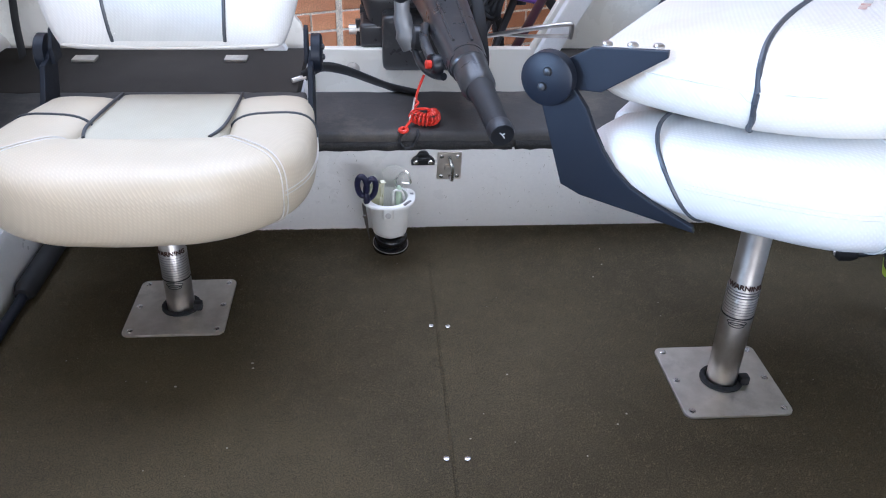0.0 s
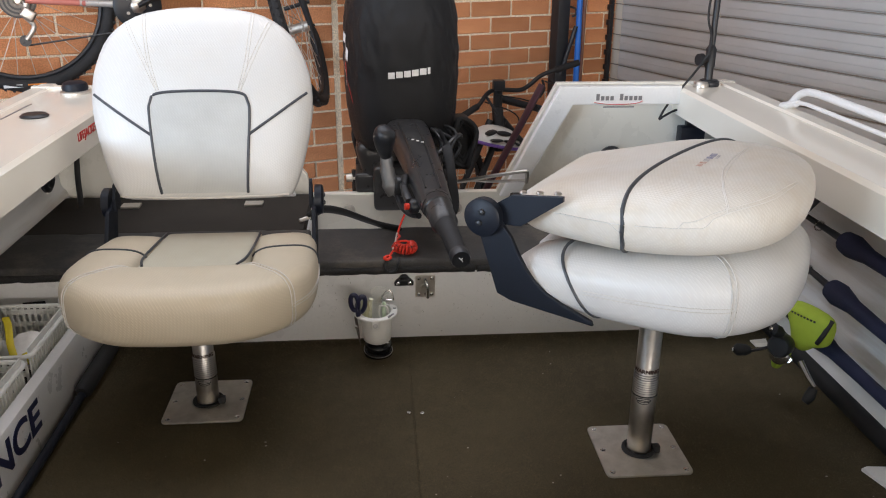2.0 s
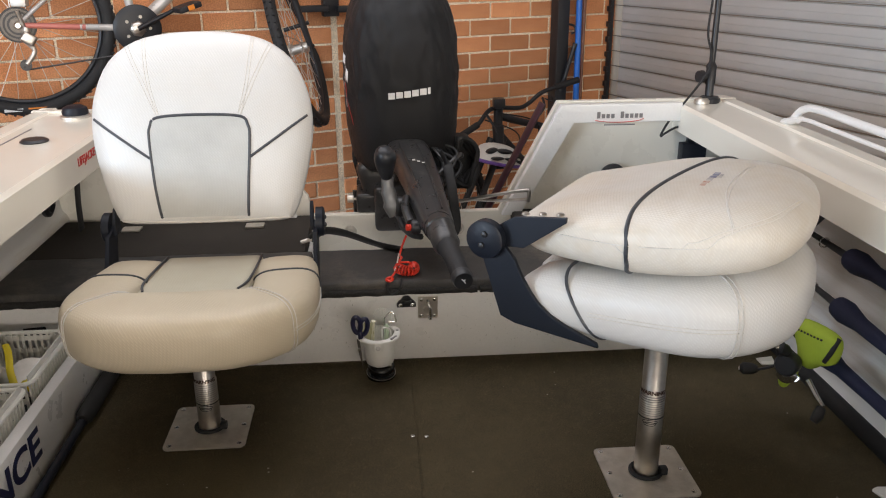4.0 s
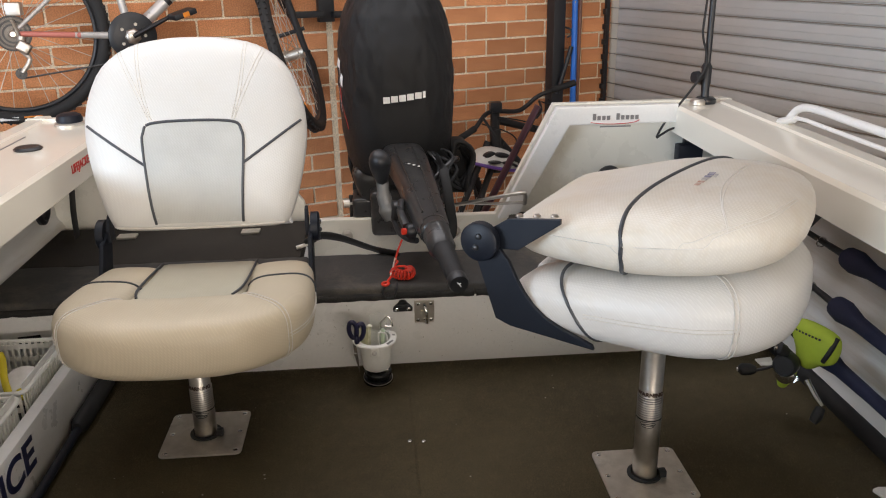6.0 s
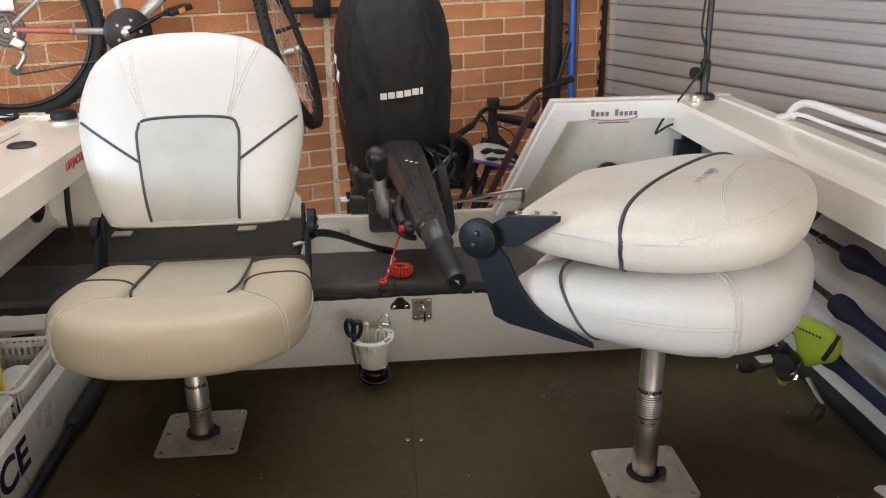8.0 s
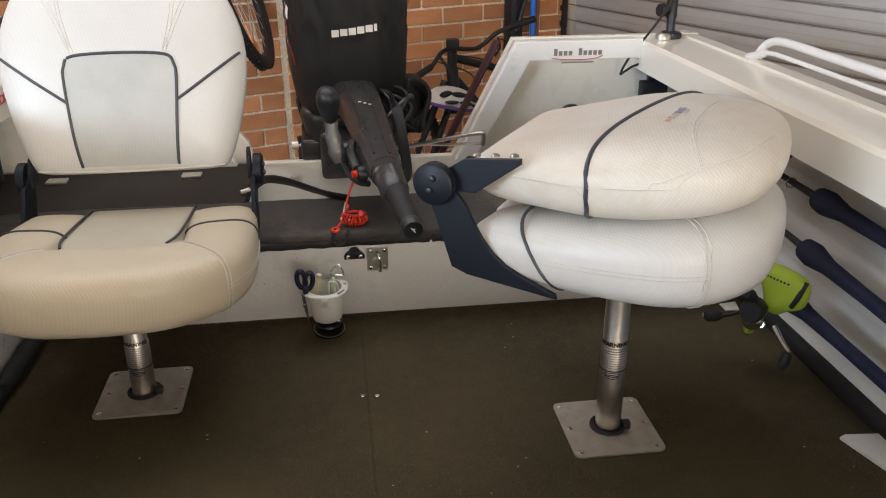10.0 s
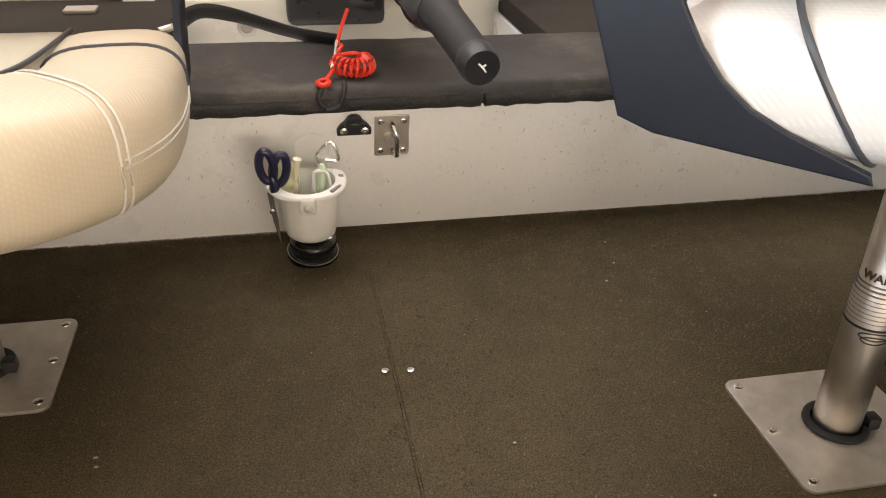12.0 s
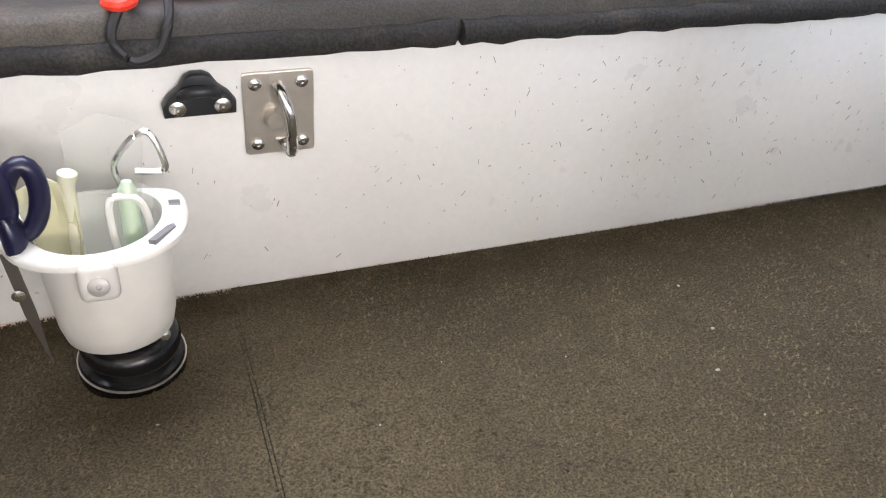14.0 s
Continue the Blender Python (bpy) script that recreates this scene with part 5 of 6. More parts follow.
sounder = thing("transducer_box", (0.95, 2.37, 0.40), "small black junction box under the gunwale", "junction box")
part("case", box((0.905, 2.350, 0.385), (0.985, 2.392, 0.462), 0.004), NAVY_PLASTIC, sounder)
part("bracket", box((0.93, 2.375, 0.46), (0.955, 2.395, 0.495), 0.003), BLACK_PLASTIC, sounder)
portr = thing("deck_fitting", (0.695, 2.39, 0.348), "round black deck fitting on the transom panel", "deck fitting")
part("ring", spin([(0.045, 0), (0.045, 0.008), (0.034, 0.014), (0.030, 0.006), (0, 0.006)], (0.695, 2.398, 0.348), (0, -1, 0), 28), BLACK_PLASTIC, portr)

sticker = thing("sticker", (0.70, 2.37, 0.55), "red and grey shop sticker on the transom corner", "sticker")
for k in range(10):
    if k == 4:
        continue
    x = 0.624 + 0.0152 * k
    part("block", box((x, 2.3683, 0.5475), (x + 0.0105, 2.3695, 0.562 + (0.006 if k in (0, 5) else -0.001))), GREY_PRINT, sticker, "printed block", smooth=False)
part("swoosh", tube(curve([(0.618, 2.369, 0.541), (0.66, 2.3685, 0.5355), (0.71, 2.3685, 0.5345), (0.755, 2.3685, 0.538), (0.775, 2.369, 0.545)], 5), 0.0022, 6, flat=0.5), RED_PRINT, sticker, "red swoosh")
part("line", box((0.648, 2.3685, 0.5245), (0.748, 2.3695, 0.5285)), GREY_PRINT, sticker, "small grey line", smooth=False)

# ---------------------------------------------------------------- rods in the side rack
def fishing_rod(y_tip, y_butt, x, z, dz, label, handle_r):
    r = thing("fishing_rod", (x, y_butt, z), label, "fishing rod", "rods in the side rack")
    def at(y):
        return (x, y, z + dz * (y - y_tip) / (y_butt - y_tip))
    part("handle", tube([at(y_butt), at(y_butt + 0.02), at(1.28), at(1.40), at(1.46), at(1.49), at(1.50)], [handle_r, handle_r * 1.1, handle_r * 1.1, handle_r * 1.3, handle_r * 2.0, handle_r * 1.8, 0.007], 14), NAVY_CLOTH, r, "rod handle in a dark cloth sleeve")
    part("blank", tube([at(1.49), at(1.62), at(1.80)], [0.009, 0.007, 0.006], 10), BLACK_PLASTIC, r, "black rod blank")
    part("guide", tube([Vector(at(1.60)) + Vector((-0.004, 0, 0.012 * math.cos(t))) + Vector((-0.012 * math.sin(t), 0, 0)) for t in [2 * math.pi * k / 14 for k in range(14)]], 0.002, 6, closed=True, up=(0, 1, 0)), CHROME, r, "steel line guide")
    return r


fishing_rod(1.8, 0.3, 0.985, 0.392, 0.0, "fishing rod in a dark sleeve lying in the side rack", 0.014)
fishing_rod(1.8, 0.3, 0.975, 0.285, -0.05, "fishing rod in a dark sleeve lying in the side rack", 0.014)
fishing_rod(1.8, 0.3, 0.948, 0.165, -0.01, "fishing rod with a reel lying in the side rack", 0.013)
rack = thing("rod_rack", (0.98, 1.6, 0.1), "black rod rack against the hull side", "rod rack")
part("gusset", slab([(1.54, 0.478), (1.70, 0.478), (1.70, 0.36), (1.66, 0.36)], Matrix(((0, 0, 1, 0.935), (1, 0, 0, 0), (0, 1, 0, 0), (0, 0, 0, 1))), 0.006, 0.001), BLACK_PLASTIC, rack, "black triangular gusset", smooth=False)
part("tube_stay", tube([(0.935, 1.60, 0.30), (0.930, 1.63, 0.16)], 0.008, 10), WHITE_PLASTIC, rack, "white stay")

cov = thing("reel_cover", (0.92, 1.44, 0.13), "lime green neoprene reel cover on a rod", "reel cover")
pc = Pillow([(p.x, p.y) for p in curve([(-0.062, 0.048, 0), (0.050, 0.056, 0), (0.058, -0.005, 0), (0.024, -0.032, 0), (0.0, -0.053, 0), (-0.027, -0.045, 0), (-0.043, -0.008, 0)], 5, True)], 0.030, 0.02, Matrix.Translation((0.915, 1.452, 0.190)) @ Matrix.Rotation(radians(-72), 4, "Z") @ Matrix.Rotation(radians(4), 4, "Y"), 4.0)
cm = part("shell", pc.mesh(7), LIME, cov)
for sgn, b0, b1 in ((1, -0.003, 0.054), (-1, -0.006, 0.045)):
    part("trim_edge", tube(curve([pc.on(sgn * 0.053, b1, False, 0.002), pc.on(sgn * 0.056, (b0 + b1) / 2, False, 0.003), pc.on(sgn * 0.047, b0, False, 0.002)], 5), 0.0055, 8), BLACK_RUBBER, cm, "black elastic trim")
for k in range(8):
    bm = bmesh.new()
    a = -0.040 + 0.0092 * k
    g = [[bm.verts.new(pc.on(a + 0.0058 * i / 2, 0.033 + 0.0042 * j / 2 + 0.001 * k, False, 0.0006)) for i in range(3)] for j in range(3)]
    for j in range(2):
        for i in range(2):
            bm.faces.new((g[j][i], g[j][i + 1], g[j + 1][i + 1], g[j + 1][i]))
    part("print_block", bm, BLACK_PLASTIC, cm, "printed block")
part("flap", tube([(0.875, 1.475, 0.130), (0.868, 1.480, 0.11), (0.865, 1.482, 0.085)], [0.030, 0.034, 0.018], 12, flat=0.6), LIME, cov, "green flap")

reel = thing("fishing_reel", (0.87, 1.45, 0.10), "black and silver baitcast reel under the rod", "fishing reel")
part("frame", spin([(0.0, 0), (0.024, 0), (0.027, 0.006), (0.027, 0.034), (0.022, 0.040), (0, 0.040)], (0.868, 1.470, 0.150), (-0.6, -0.6, 0.1), 22), BLACK_PLASTIC, reel)
part("side_plate", spin([(0.0, 0), (0.020, 0), (0.022, 0.004), (0.014, 0.010), (0, 0.010)], (0.852, 1.452, 0.128), (-0.6, -0.6, 0.1), 20), CHROME, reel, "chrome side plate")
crank = part("crank", tube(curve([(0.850, 1.462, 0.165), (0.835, 1.480, 0.135), (0.812, 1.510, 0.110)], 4), 0.006, 8, flat=0.6), BLACK_PLASTIC, reel, "black crank")
for p, q in (((0.812, 1.510, 0.112), (0.775, 1.525, 0.108)), ((0.850, 1.45, 0.185), (0.822, 1.452, 0.198))):
    part("crank_knob", tube([p, Vector(p).lerp(Vector(q), 0.3), Vector(p).lerp(Vector(q), 0.8), q], [0.008, 0.014, 0.015, 0.008], 14), BLACK_RUBBER, crank, "black knob")
    part("cap", spin([(0.0055, 0), (0.004, 0.003), (0, 0.003)], q, Vector(q) - Vector(p), 12), CHROME, crank)
part("trigger", tube([(0.893, 1.43, 0.122), (0.900, 1.40, 0.098), (0.905, 1.375, 0.085)], [0.007, 0.006, 0.004], 10), CHROME, reel, "silver reel foot")
part("lower_knob", tube([(0.900, 1.372, 0.085), (0.890, 1.365, 0.068), (0.880, 1.362, 0.055)], [0.010, 0.013, 0.009], 12), BLACK_RUBBER, reel, "black knob")
part("screw_cap", spin([(0.010, 0), (0.008, 0.006), (0, 0.006)], (0.872, 1.445, 0.120), (-0.6, -0.6, 0.3), 14), CHROME, reel)
scrap = thing("plastic_tag", (0.95, 1.74, 0.0), "small cream plastic tag lying on the carpet", "tag")
part("card", slab([(0.936, 1.759), (0.983, 1.765), (0.973, 1.720), (0.937, 1.723)], pose(0, 0, 0.001), 0.004, 0.001), CREAM, scrap, smooth=False)
panel = thing("side_plate_cover", (0.97, 1.1, 0.0), "white plate lying at the deck edge", "plate")
part("plate", slab([(0.918, 1.180), (0.932, 1.186), (1.03, 1.176), (1.03, 0.95), (0.985, 0.95)], pose(0, 0, 0.001), 0.008, 0.002), PAINT, panel, smooth=False)
part("deck_edge", tube([(1.018, -0.95, 0.012), (1.018, 1.84, 0.012)], 0.020, 12, flat=1.2), BLACK_RUBBER, boat, "black edge strip along the deck")

# ---------------------------------------------------------------- left side: pocket, baskets, tube, gunwale fittings
lettering("board_text", "ANCE", 0.094, Matrix(((0, 0, 1, -0.7985), (1.22, 0, 0, 1.245), (0, 1, 0, 0.082), (0, 0, 0, 1))), NAVY_PRINT, boat, 0.0022)
gaff = thing("gaff_pole", (-0.78, 1.5, 0), "black foam-covered pole lying along the pocket board", "pole")
part("foam", tube([(-0.778, 1.57, 0.022), (-0.778, 1.59, 0.022), (-0.778, 1.80, 0.022), (-0.778, 1.815, 0.022)], [0.014, 0.021, 0.021, 0.017], 16), BLACK_RUBBER, gaff, "black foam grip")
part("shaft", tube([(-0.778, 1.58, 0.018), (-0.776, 0.2, 0.016)], 0.010, 12), NAVY_PLASTIC, gaff, "glossy dark shaft")


def basket(y0, y1, label):
    """An open plastic basket: pierced walls built of bars, a rolled rim and a floor."""
    b = thing("basket", (-0.92, (y0 + y1) / 2, 0.005), label, "basket", "pocket baskets")
    x0, x1, zb, zt = -1.015, -0.838, 0.008, 0.168
    part("bottom", box((x0 + 0.012, y0 + 0.01, zb), (x1 - 0.012, y1 - 0.01, zb + 0.004)), WHITE_PLASTIC, b, smooth=False)
    r = 0.02
    rp = []
    for cx, cy, a0 in ((x1 - r, y1 - r, 0), (x0 + r, y1 - r, 90), (x0 + r, y0 + r, 180), (x1 - r, y0 + r, 270)):
        rp += [(cx + r * math.cos(radians(a0 + 22.5 * k)), cy + r * math.sin(radians(a0 + 22.5 * k)), zt) for k in range(5)]
    part("rim", tube(rp, 0.006, 8, closed=True, flat=0.9), WHITE_PLASTIC, b, "rolled white rim")
    for x, inset in ((x1, -1), (x0, 1)):
        bm = bmesh.new()
        for i in range(4):
            z = zb + 0.012 + i * 0.034 + (0.036 if i == 3 else 0)
            box((x + inset * 0.009, y0 + 0.012, z), (x + inset * 0.006, y1 - 0.012, z + (0.026 if i in (0, 3) else 0.009)), bm=bm)
        k = y0 + 0.014
        while k < y1 - 0.012:
            box((x + inset * 0.010, k, zb), (x + inset * 0.0065, k + 0.006, zt), bm=bm)
            k += 0.0145
        tagged(part("pierced_wall", bm, WHITE_PLASTIC, b, smooth=False), kind="stuff")
    for y, inset in ((y0, 1), (y1, -1)):
        bm = bmesh.new()
        for i in range(5):
            box((x0 + 0.012, y + inset * 0.009, zb + 0.010 + i * 0.033), (x1 - 0.012, y + inset * 0.006, zb + 0.022 + i * 0.033), bm=bm)
        k = x0 + 0.014
        while k < x1 - 0.012:
            box((k, y + inset * 0.010, zb), (k + 0.006, y + inset * 0.0065, zt), bm=bm)
            k += 0.0145
        tagged(part("pierced_wall", bm, WHITE_PLASTIC, b, smooth=False), kind="stuff")
    return b


basket(1.485, 1.755, "white pierced plastic basket full of straps and reels")
basket(1.175, 1.465, "white pierced plastic basket full of straps and reels")
strap = thing("yellow_strap", (-0.92, 1.6, 0.02), "yellow webbing strap heaped in the basket", "strap")
part("webbing", tube(curve([(-0.955, 1.655, 0.185), (-0.940, 1.63, 0.175), (-0.922, 1.585, 0.150), (-0.900, 1.545, 0.125), (-0.905, 1.525, 0.10), (-0.915, 1.500, 0.075)], 6), 0.008, 8, height=0.003), YELLOW, strap)
part("buckle", spin([(0.014, 0), (0.016, 0.010), (0.010, 0.018), (0, 0.018)], (-0.898, 1.60, 0.100), (0.4, -0.3, 1), 14), YELLOW, strap, "yellow buckle")
coil = thing("line_spool", (-0.93, 1.64, 0.02), "black spools and cables in the basket", "spool")
for k, (x, y, z, r) in enumerate(((-0.915, 1.66, 0.085, 0.045), (-0.945, 1.60, 0.055, 0.04), (-0.90, 1.56, 0.05, 0.035))):
    part("spool", spin([(0.012, 0), (r, 0), (r, 0.006), (r * 0.7, 0.010), (r * 0.7, 0.022), (r, 0.026), (r, 0.032), (0.012, 0.032)], (x, y, z), (0.3 - 0.2 * k, -0.5, 0.9), 24), BLACK_PLASTIC if k else STEEL, coil, "dark spool")
bot = thing("white_net_bag", (-0.98, 1.56, 0.1), "white printed bag stuffed in the basket", "bag")
part("bag", tube(curve([(-0.985, 1.66, 0.07), (-0.975, 1.60, 0.14), (-0.965, 1.54, 0.165), (-0.97, 1.49, 0.12)], 5), [0.03 + 0.008 * math.sin(k) for k in range(16)], 12), WHITE_PLASTIC, bot)
lettering("bag_text", "thirsty", 0.034, Matrix.Translation((-0.962, 1.497, 0.176)) @ Matrix.Rotation(radians(52), 4, "X") @ Matrix.Rotation(radians(-62), 4, "Z"), BLACK_PLASTIC, bot, 0.0004)
part("float_ball", spin([(0.0, -0.02), (0.014, -0.015), (0.02, 0.0), (0.014, 0.015), (0.0, 0.02)], (-0.985, 1.50, 0.225), seg=18), YELLOW, bot, "yellow float")
slot = part("hand_slot", slab([(-0.992, 0.112), (-0.986, 0.150), (-0.930, 0.154), (-0.924, 0.118)], TL @ Matrix.Rotation(radians(90), 4, "X") @ pose(0, 0, 0.0008), 0.003, 0.001), BLACK_PLASTIC, boat, "dark hand slot in the box front", smooth=False)

lj = lettering("gunwale_text", "LIFEJACKETS", 0.030, Matrix(((0, 0, 1, -0.8288), (1, 0, 0, 2.03), (0, 1, 0, GWZ - 0.040), (0, 0, 0, 1))), RED_PRINT, boat, 0.0004)
ringl = thing("deck_filler", (-0.965, 2.36, GWZ), "dark round filler cap on the gunwale", "filler cap")
part("flange", spin([(0.044, 0), (0.044, 0.006), (0.036, 0.010), (0, 0.010)], (-0.965, 2.365, GWZ), seg=26), STEEL, ringl, "grey flange")
part("cap", spin([(0.036, 0.008), (0.038, 0.018), (0.034, 0.030), (0.022, 0.036), (0, 0.036)], (-0.965, 2.365, GWZ), seg=26), NAVY_PLASTIC, ringl, "dark cap")
holder = thing("rod_holder_cap", (-0.96, 2.03, GWZ), "black oval rod holder insert in the gunwale", "rod holder")
part("oval", spin([(0.0, 0), (0.034, 0.0), (0.036, 0.003), (0.030, 0.008), (0.0, 0.006)], (-0.960, 2.030, GWZ), seg=24), BLACK_PLASTIC, holder)
part("slit", box((-1.035, 1.93, GWZ - 0.0005), (-1.030, 2.20, GWZ + 0.001)), GREY_PRINT, boat, "fine line on the gunwale", smooth=False)
part("side_port", spin([(0.048, 0), (0.048, 0.01), (0.036, 0.016), (0.030, 0.006), (0, 0.006)], (-1.062, 2.28, 0.352), (1, 0, 0), 26), BLACK_PLASTIC, boat, "round black port in the hull side")
part("side_strap", tube(curve([(-0.97, 2.30, 0.49), (-0.965, 2.29, 0.42), (-0.968, 2.28, 0.34), (-0.97, 2.28, 0.26)], 4), 0.022, 10, height=0.004, up=(1, 0, 0)), BLACK_RUBBER, boat, "black hanging strap")

# ---------------------------------------------------------------- screws and crumbs on the deck
for x, y in ((0.020, 1.463), (-0.011, 1.467), (0.022, 1.125), (-0.010, 1.127), (0.026, 0.60), (-0.005, 0.60)):
    s = thing("deck_screw", (x, y, 0), "small countersunk steel screw in the deck", "screw", "deck screws")
    part("head", spin([(0.0050, 0.0), (0.0048, 0.0012), (0.0030, 0.0018), (0.001, 0.0018), (0.0008, 0.001), (0, 0.001)], (x, y, 0.0018), seg=12), CHROME, s)
rngd = random.Random(21)
bm = bmesh.new()
for k in range(80):
    x, y, r = rngd.uniform(-0.75, 0.98), rngd.uniform(0.75, 1.83), rngd.choice((0.0006, 0.0007, 0.0009, 0.0016))
    bmesh.ops.create_icosphere(bm, subdivisions=1, radius=r, matrix=Matrix.Translation((x, y, 0.0026)) @ Matrix.Diagonal((rngd.uniform(0.8, 2), 1, 0.6, 1)))
tagged(part("crumbs", bm, material("grit", (0.42, 0.38, 0.30), 0.8), None, "pale crumbs and grit scattered on the carpet", at=(0, 1.2, 0)), "pale crumbs and grit scattered on the carpet", "grit", kind="stuff")
# short carpet fibres, denser where the deck lies open
nf = 300000
gen = np.random.default_rng(8)
fx, fy = gen.uniform(-0.842, 1.028, nf), 1.847 - 1.25 * gen.random(nf) ** 1.5
keep = np.abs(fx) > 0.0022
for sx, sy in ((0.020, 1.463), (-0.011, 1.467), (0.022, 1.125), (-0.010, 1.127)):
    keep &= (fx - sx) ** 2 + (fy - sy) ** 2 > 0.0065 ** 2
fx, fy = fx[keep], fy[keep]
nf = len(fx)
turn, lean, size = gen.uniform(0, 2 * math.pi, nf), gen.uniform(0.12, 0.65, nf), gen.uniform(0.0022, 0.0046, nf)
tip = np.stack([np.cos(turn) * np.cos(lean), np.sin(turn) * np.cos(lean), np.sin(lean)], 1) * size[:, None]
side = np.stack([-np.sin(turn), np.cos(turn), np.zeros(nf)], 1) * (size * 0.30)[:, None]
root = np.stack([fx, fy - 1.0, np.full(nf, -0.0002)], 1)
me = bpy.data.meshes.new("carpet_pile")
me.from_pydata(np.stack([root - side, root + side, root + tip], 1).reshape(-1, 3).tolist(), [], np.arange(nf * 3).reshape(-1, 3).tolist())
me.materials.append(PILE)
pile = new("carpet_pile", me)
pile.parent = boat
tagged(pile, "short olive-brown carpet fibres on the deck", kind="stuff")
# scuffs and chips on the box front
bm = bmesh.new()
for k in range(400):
    x, h = rngd.uniform(-0.30, 1.0), rngd.uniform(0.02, 0.205)
    if -0.14 < x < 0.08 and rngd.random() < 0.4:
        continue
    L, w, a = rngd.choice((0.0004, 0.0006, 0.0008, 0.0010, 0.0012, 0.0030)), rngd.uniform(0.0002, 0.0005), rngd.uniform(0.6, 2.4)
    c, s = math.cos(a), math.sin(a)
    q = [(L * c - w * s, L * s + w * c), (-L * c - w * s, -L * s + w * c), (-L * c + w * s, -L * s - w * c), (L * c + w * s, L * s - w * c)]
    bm.faces.new([bm.verts.new(front(x + u, h + v, 0.0009)) for u, v in q])
for k in range(70):
    x, h = rngd.gauss(0.40, 0.13), rngd.uniform(0.04, 0.19)
    L, w, a = rngd.choice((0.0006, 0.0009, 0.0012, 0.0022)), rngd.uniform(0.0003, 0.0007), rngd.uniform(0.3, 1.3)
    c, s = math.cos(a), math.sin(a)
    q = [(L * c - w * s, L * s + w * c), (-L * c - w * s, -L * s + w * c), (-L * c + w * s, -L * s - w * c), (L * c + w * s, L * s - w * c)]
    bm.faces.new([bm.verts.new(front(x + u, h + v, 0.0009)) for u, v in q])
tagged(part("chips", bm, CHIP, boat, "dark chips and scratches in the white paint", smooth=False), kind="stuff")

# ---------------------------------------------------------------- garage: bicycles, posts
def on_wall(a, off, z):
    return gar(a, off, z)


def wheel(parent, centre, axis, r, name="wheel", reflector=None, spokes=28):
    """A bicycle wheel: knobbly tyre, rim, spokes and hub."""
    ax = Vector(axis).normalized()
    q = Vector((0, 0, 1)).rotation_difference(ax)
    c = Vector(centre)
    def ring(rad, n=56):
        return [c + q @ Vector((rad * math.cos(2 * math.pi * k / n), rad * math.sin(2 * math.pi * k / n), 0)) for k in range(n)]
    bm = tube(ring(r - 0.026), 0.026, 12, closed=True, up=ax)
    for k in range(72):
        th = 2 * math.pi * k / 72
        for o in (-0.012, 0.012):
            p = c + q @ Vector(((r - 0.003) * math.cos(th + o), (r - 0.003) * math.sin(th + o), o * 1.1))
            box((-0.006, -0.005, -0.005), (0.006, 0.005, 0.005), bm=bm, m=Matrix.Translation(p) @ q.to_matrix().to_4x4() @ Matrix.Rotation(th, 4, "Z"))
    w = part(name, bm, TYRE, parent, "knobbly black tyre")
    part("rim", tube(ring(r - 0.058), 0.010, 8, closed=True, up=ax), BLACK_PLASTIC, w, "dark rim")
    part("hub", cyl(c - ax * 0.05, c + ax * 0.05, 0.022, seg=14), STEEL, w, "hub")
    bm = bmesh.new()
    for k in range(spokes):
        th = 2 * math.pi * k / spokes
        s = 1 if k % 2 else -1
        e = c + q @ Vector(((r - 0.06) * math.cos(th), (r - 0.06) * math.sin(th), 0))
        th2 = th + 0.9 * (1 if k % 4 < 2 else -1)
        i = c + q @ Vector((0.02 * math.cos(th2), 0.02 * math.sin(th2), 0.03 * s))
        tube([i, e], 0.0016, 5, bm=bm)
    part("spokes", bm, STEEL, w, "thin steel spokes")
    if reflector is not None:
        p = c + q @ Vector((r * 0.72 * math.cos(reflector), r * 0.72 * math.sin(reflector), 0))
        part("reflector", box((-0.02, -0.035, -0.006), (0.02, 0.035, 0.006), 0.004, m=Matrix.Translation(p) @ q.to_matrix().to_4x4() @ Matrix.Rotation(reflector, 4, "Z")), ORANGE, w, "orange reflector")
    return w


CHAINSTEEL = material("oily_chain_steel", (0.12, 0.11, 0.10), 0.4, 0.7)
bike = thing("bicycle", on_wall(2.4, 0.15, 0.4), "silver mountain bike hung on the brick wall", "bicycle", "garage bicycles")
N_OUT = GV
HUB = on_wall(2.985, 0.17, 0.778)
CRK = on_wall(2.535, 0.15, 0.745)
rw = wheel(bike, HUB, N_OUT, 0.368)
for k in range(2):
    part("tyre_print", box((-0.035, -0.006, -0.001), (0.035, 0.006, 0.001), m=Matrix.Translation(HUB + N_OUT * 0.024 + GU * (-0.07 + 0.09 * k) + Vector((0, 0, -0.338))) @ Matrix.Rotation(GA, 4, "Z") @ Matrix.Rotation(radians(90), 4, "X")), ORANGE if k else WHITE_PRINT, rw, "printed bar on the tyre", smooth=False)
FRAME = material("silver_frame_paint", (0.62, 0.60, 0.58), 0.3, 0.3)
PINK = material("faded_red_frame_paint", (0.62, 0.20, 0.16), 0.35)
fr = part("frame", tube([HUB + N_OUT * 0.05, HUB.lerp(CRK, 0.55) + N_OUT * 0.05], [0.011, 0.012], 12), PINK, bike, "faded red chain stay")
part("chain_stay", tube([HUB.lerp(CRK, 0.5) + N_OUT * 0.05, CRK + N_OUT * 0.03], [0.0125, 0.016], 12), FRAME, fr, "silver chain stay")
part("seat_tube", tube([CRK, on_wall(2.60, 0.15, 1.15)], 0.017, 14), FRAME, fr, "silver seat tube")
part("down_tube", tube([CRK, on_wall(2.02, 0.15, 1.18)], 0.025, 14), FRAME, fr, "silver down tube")
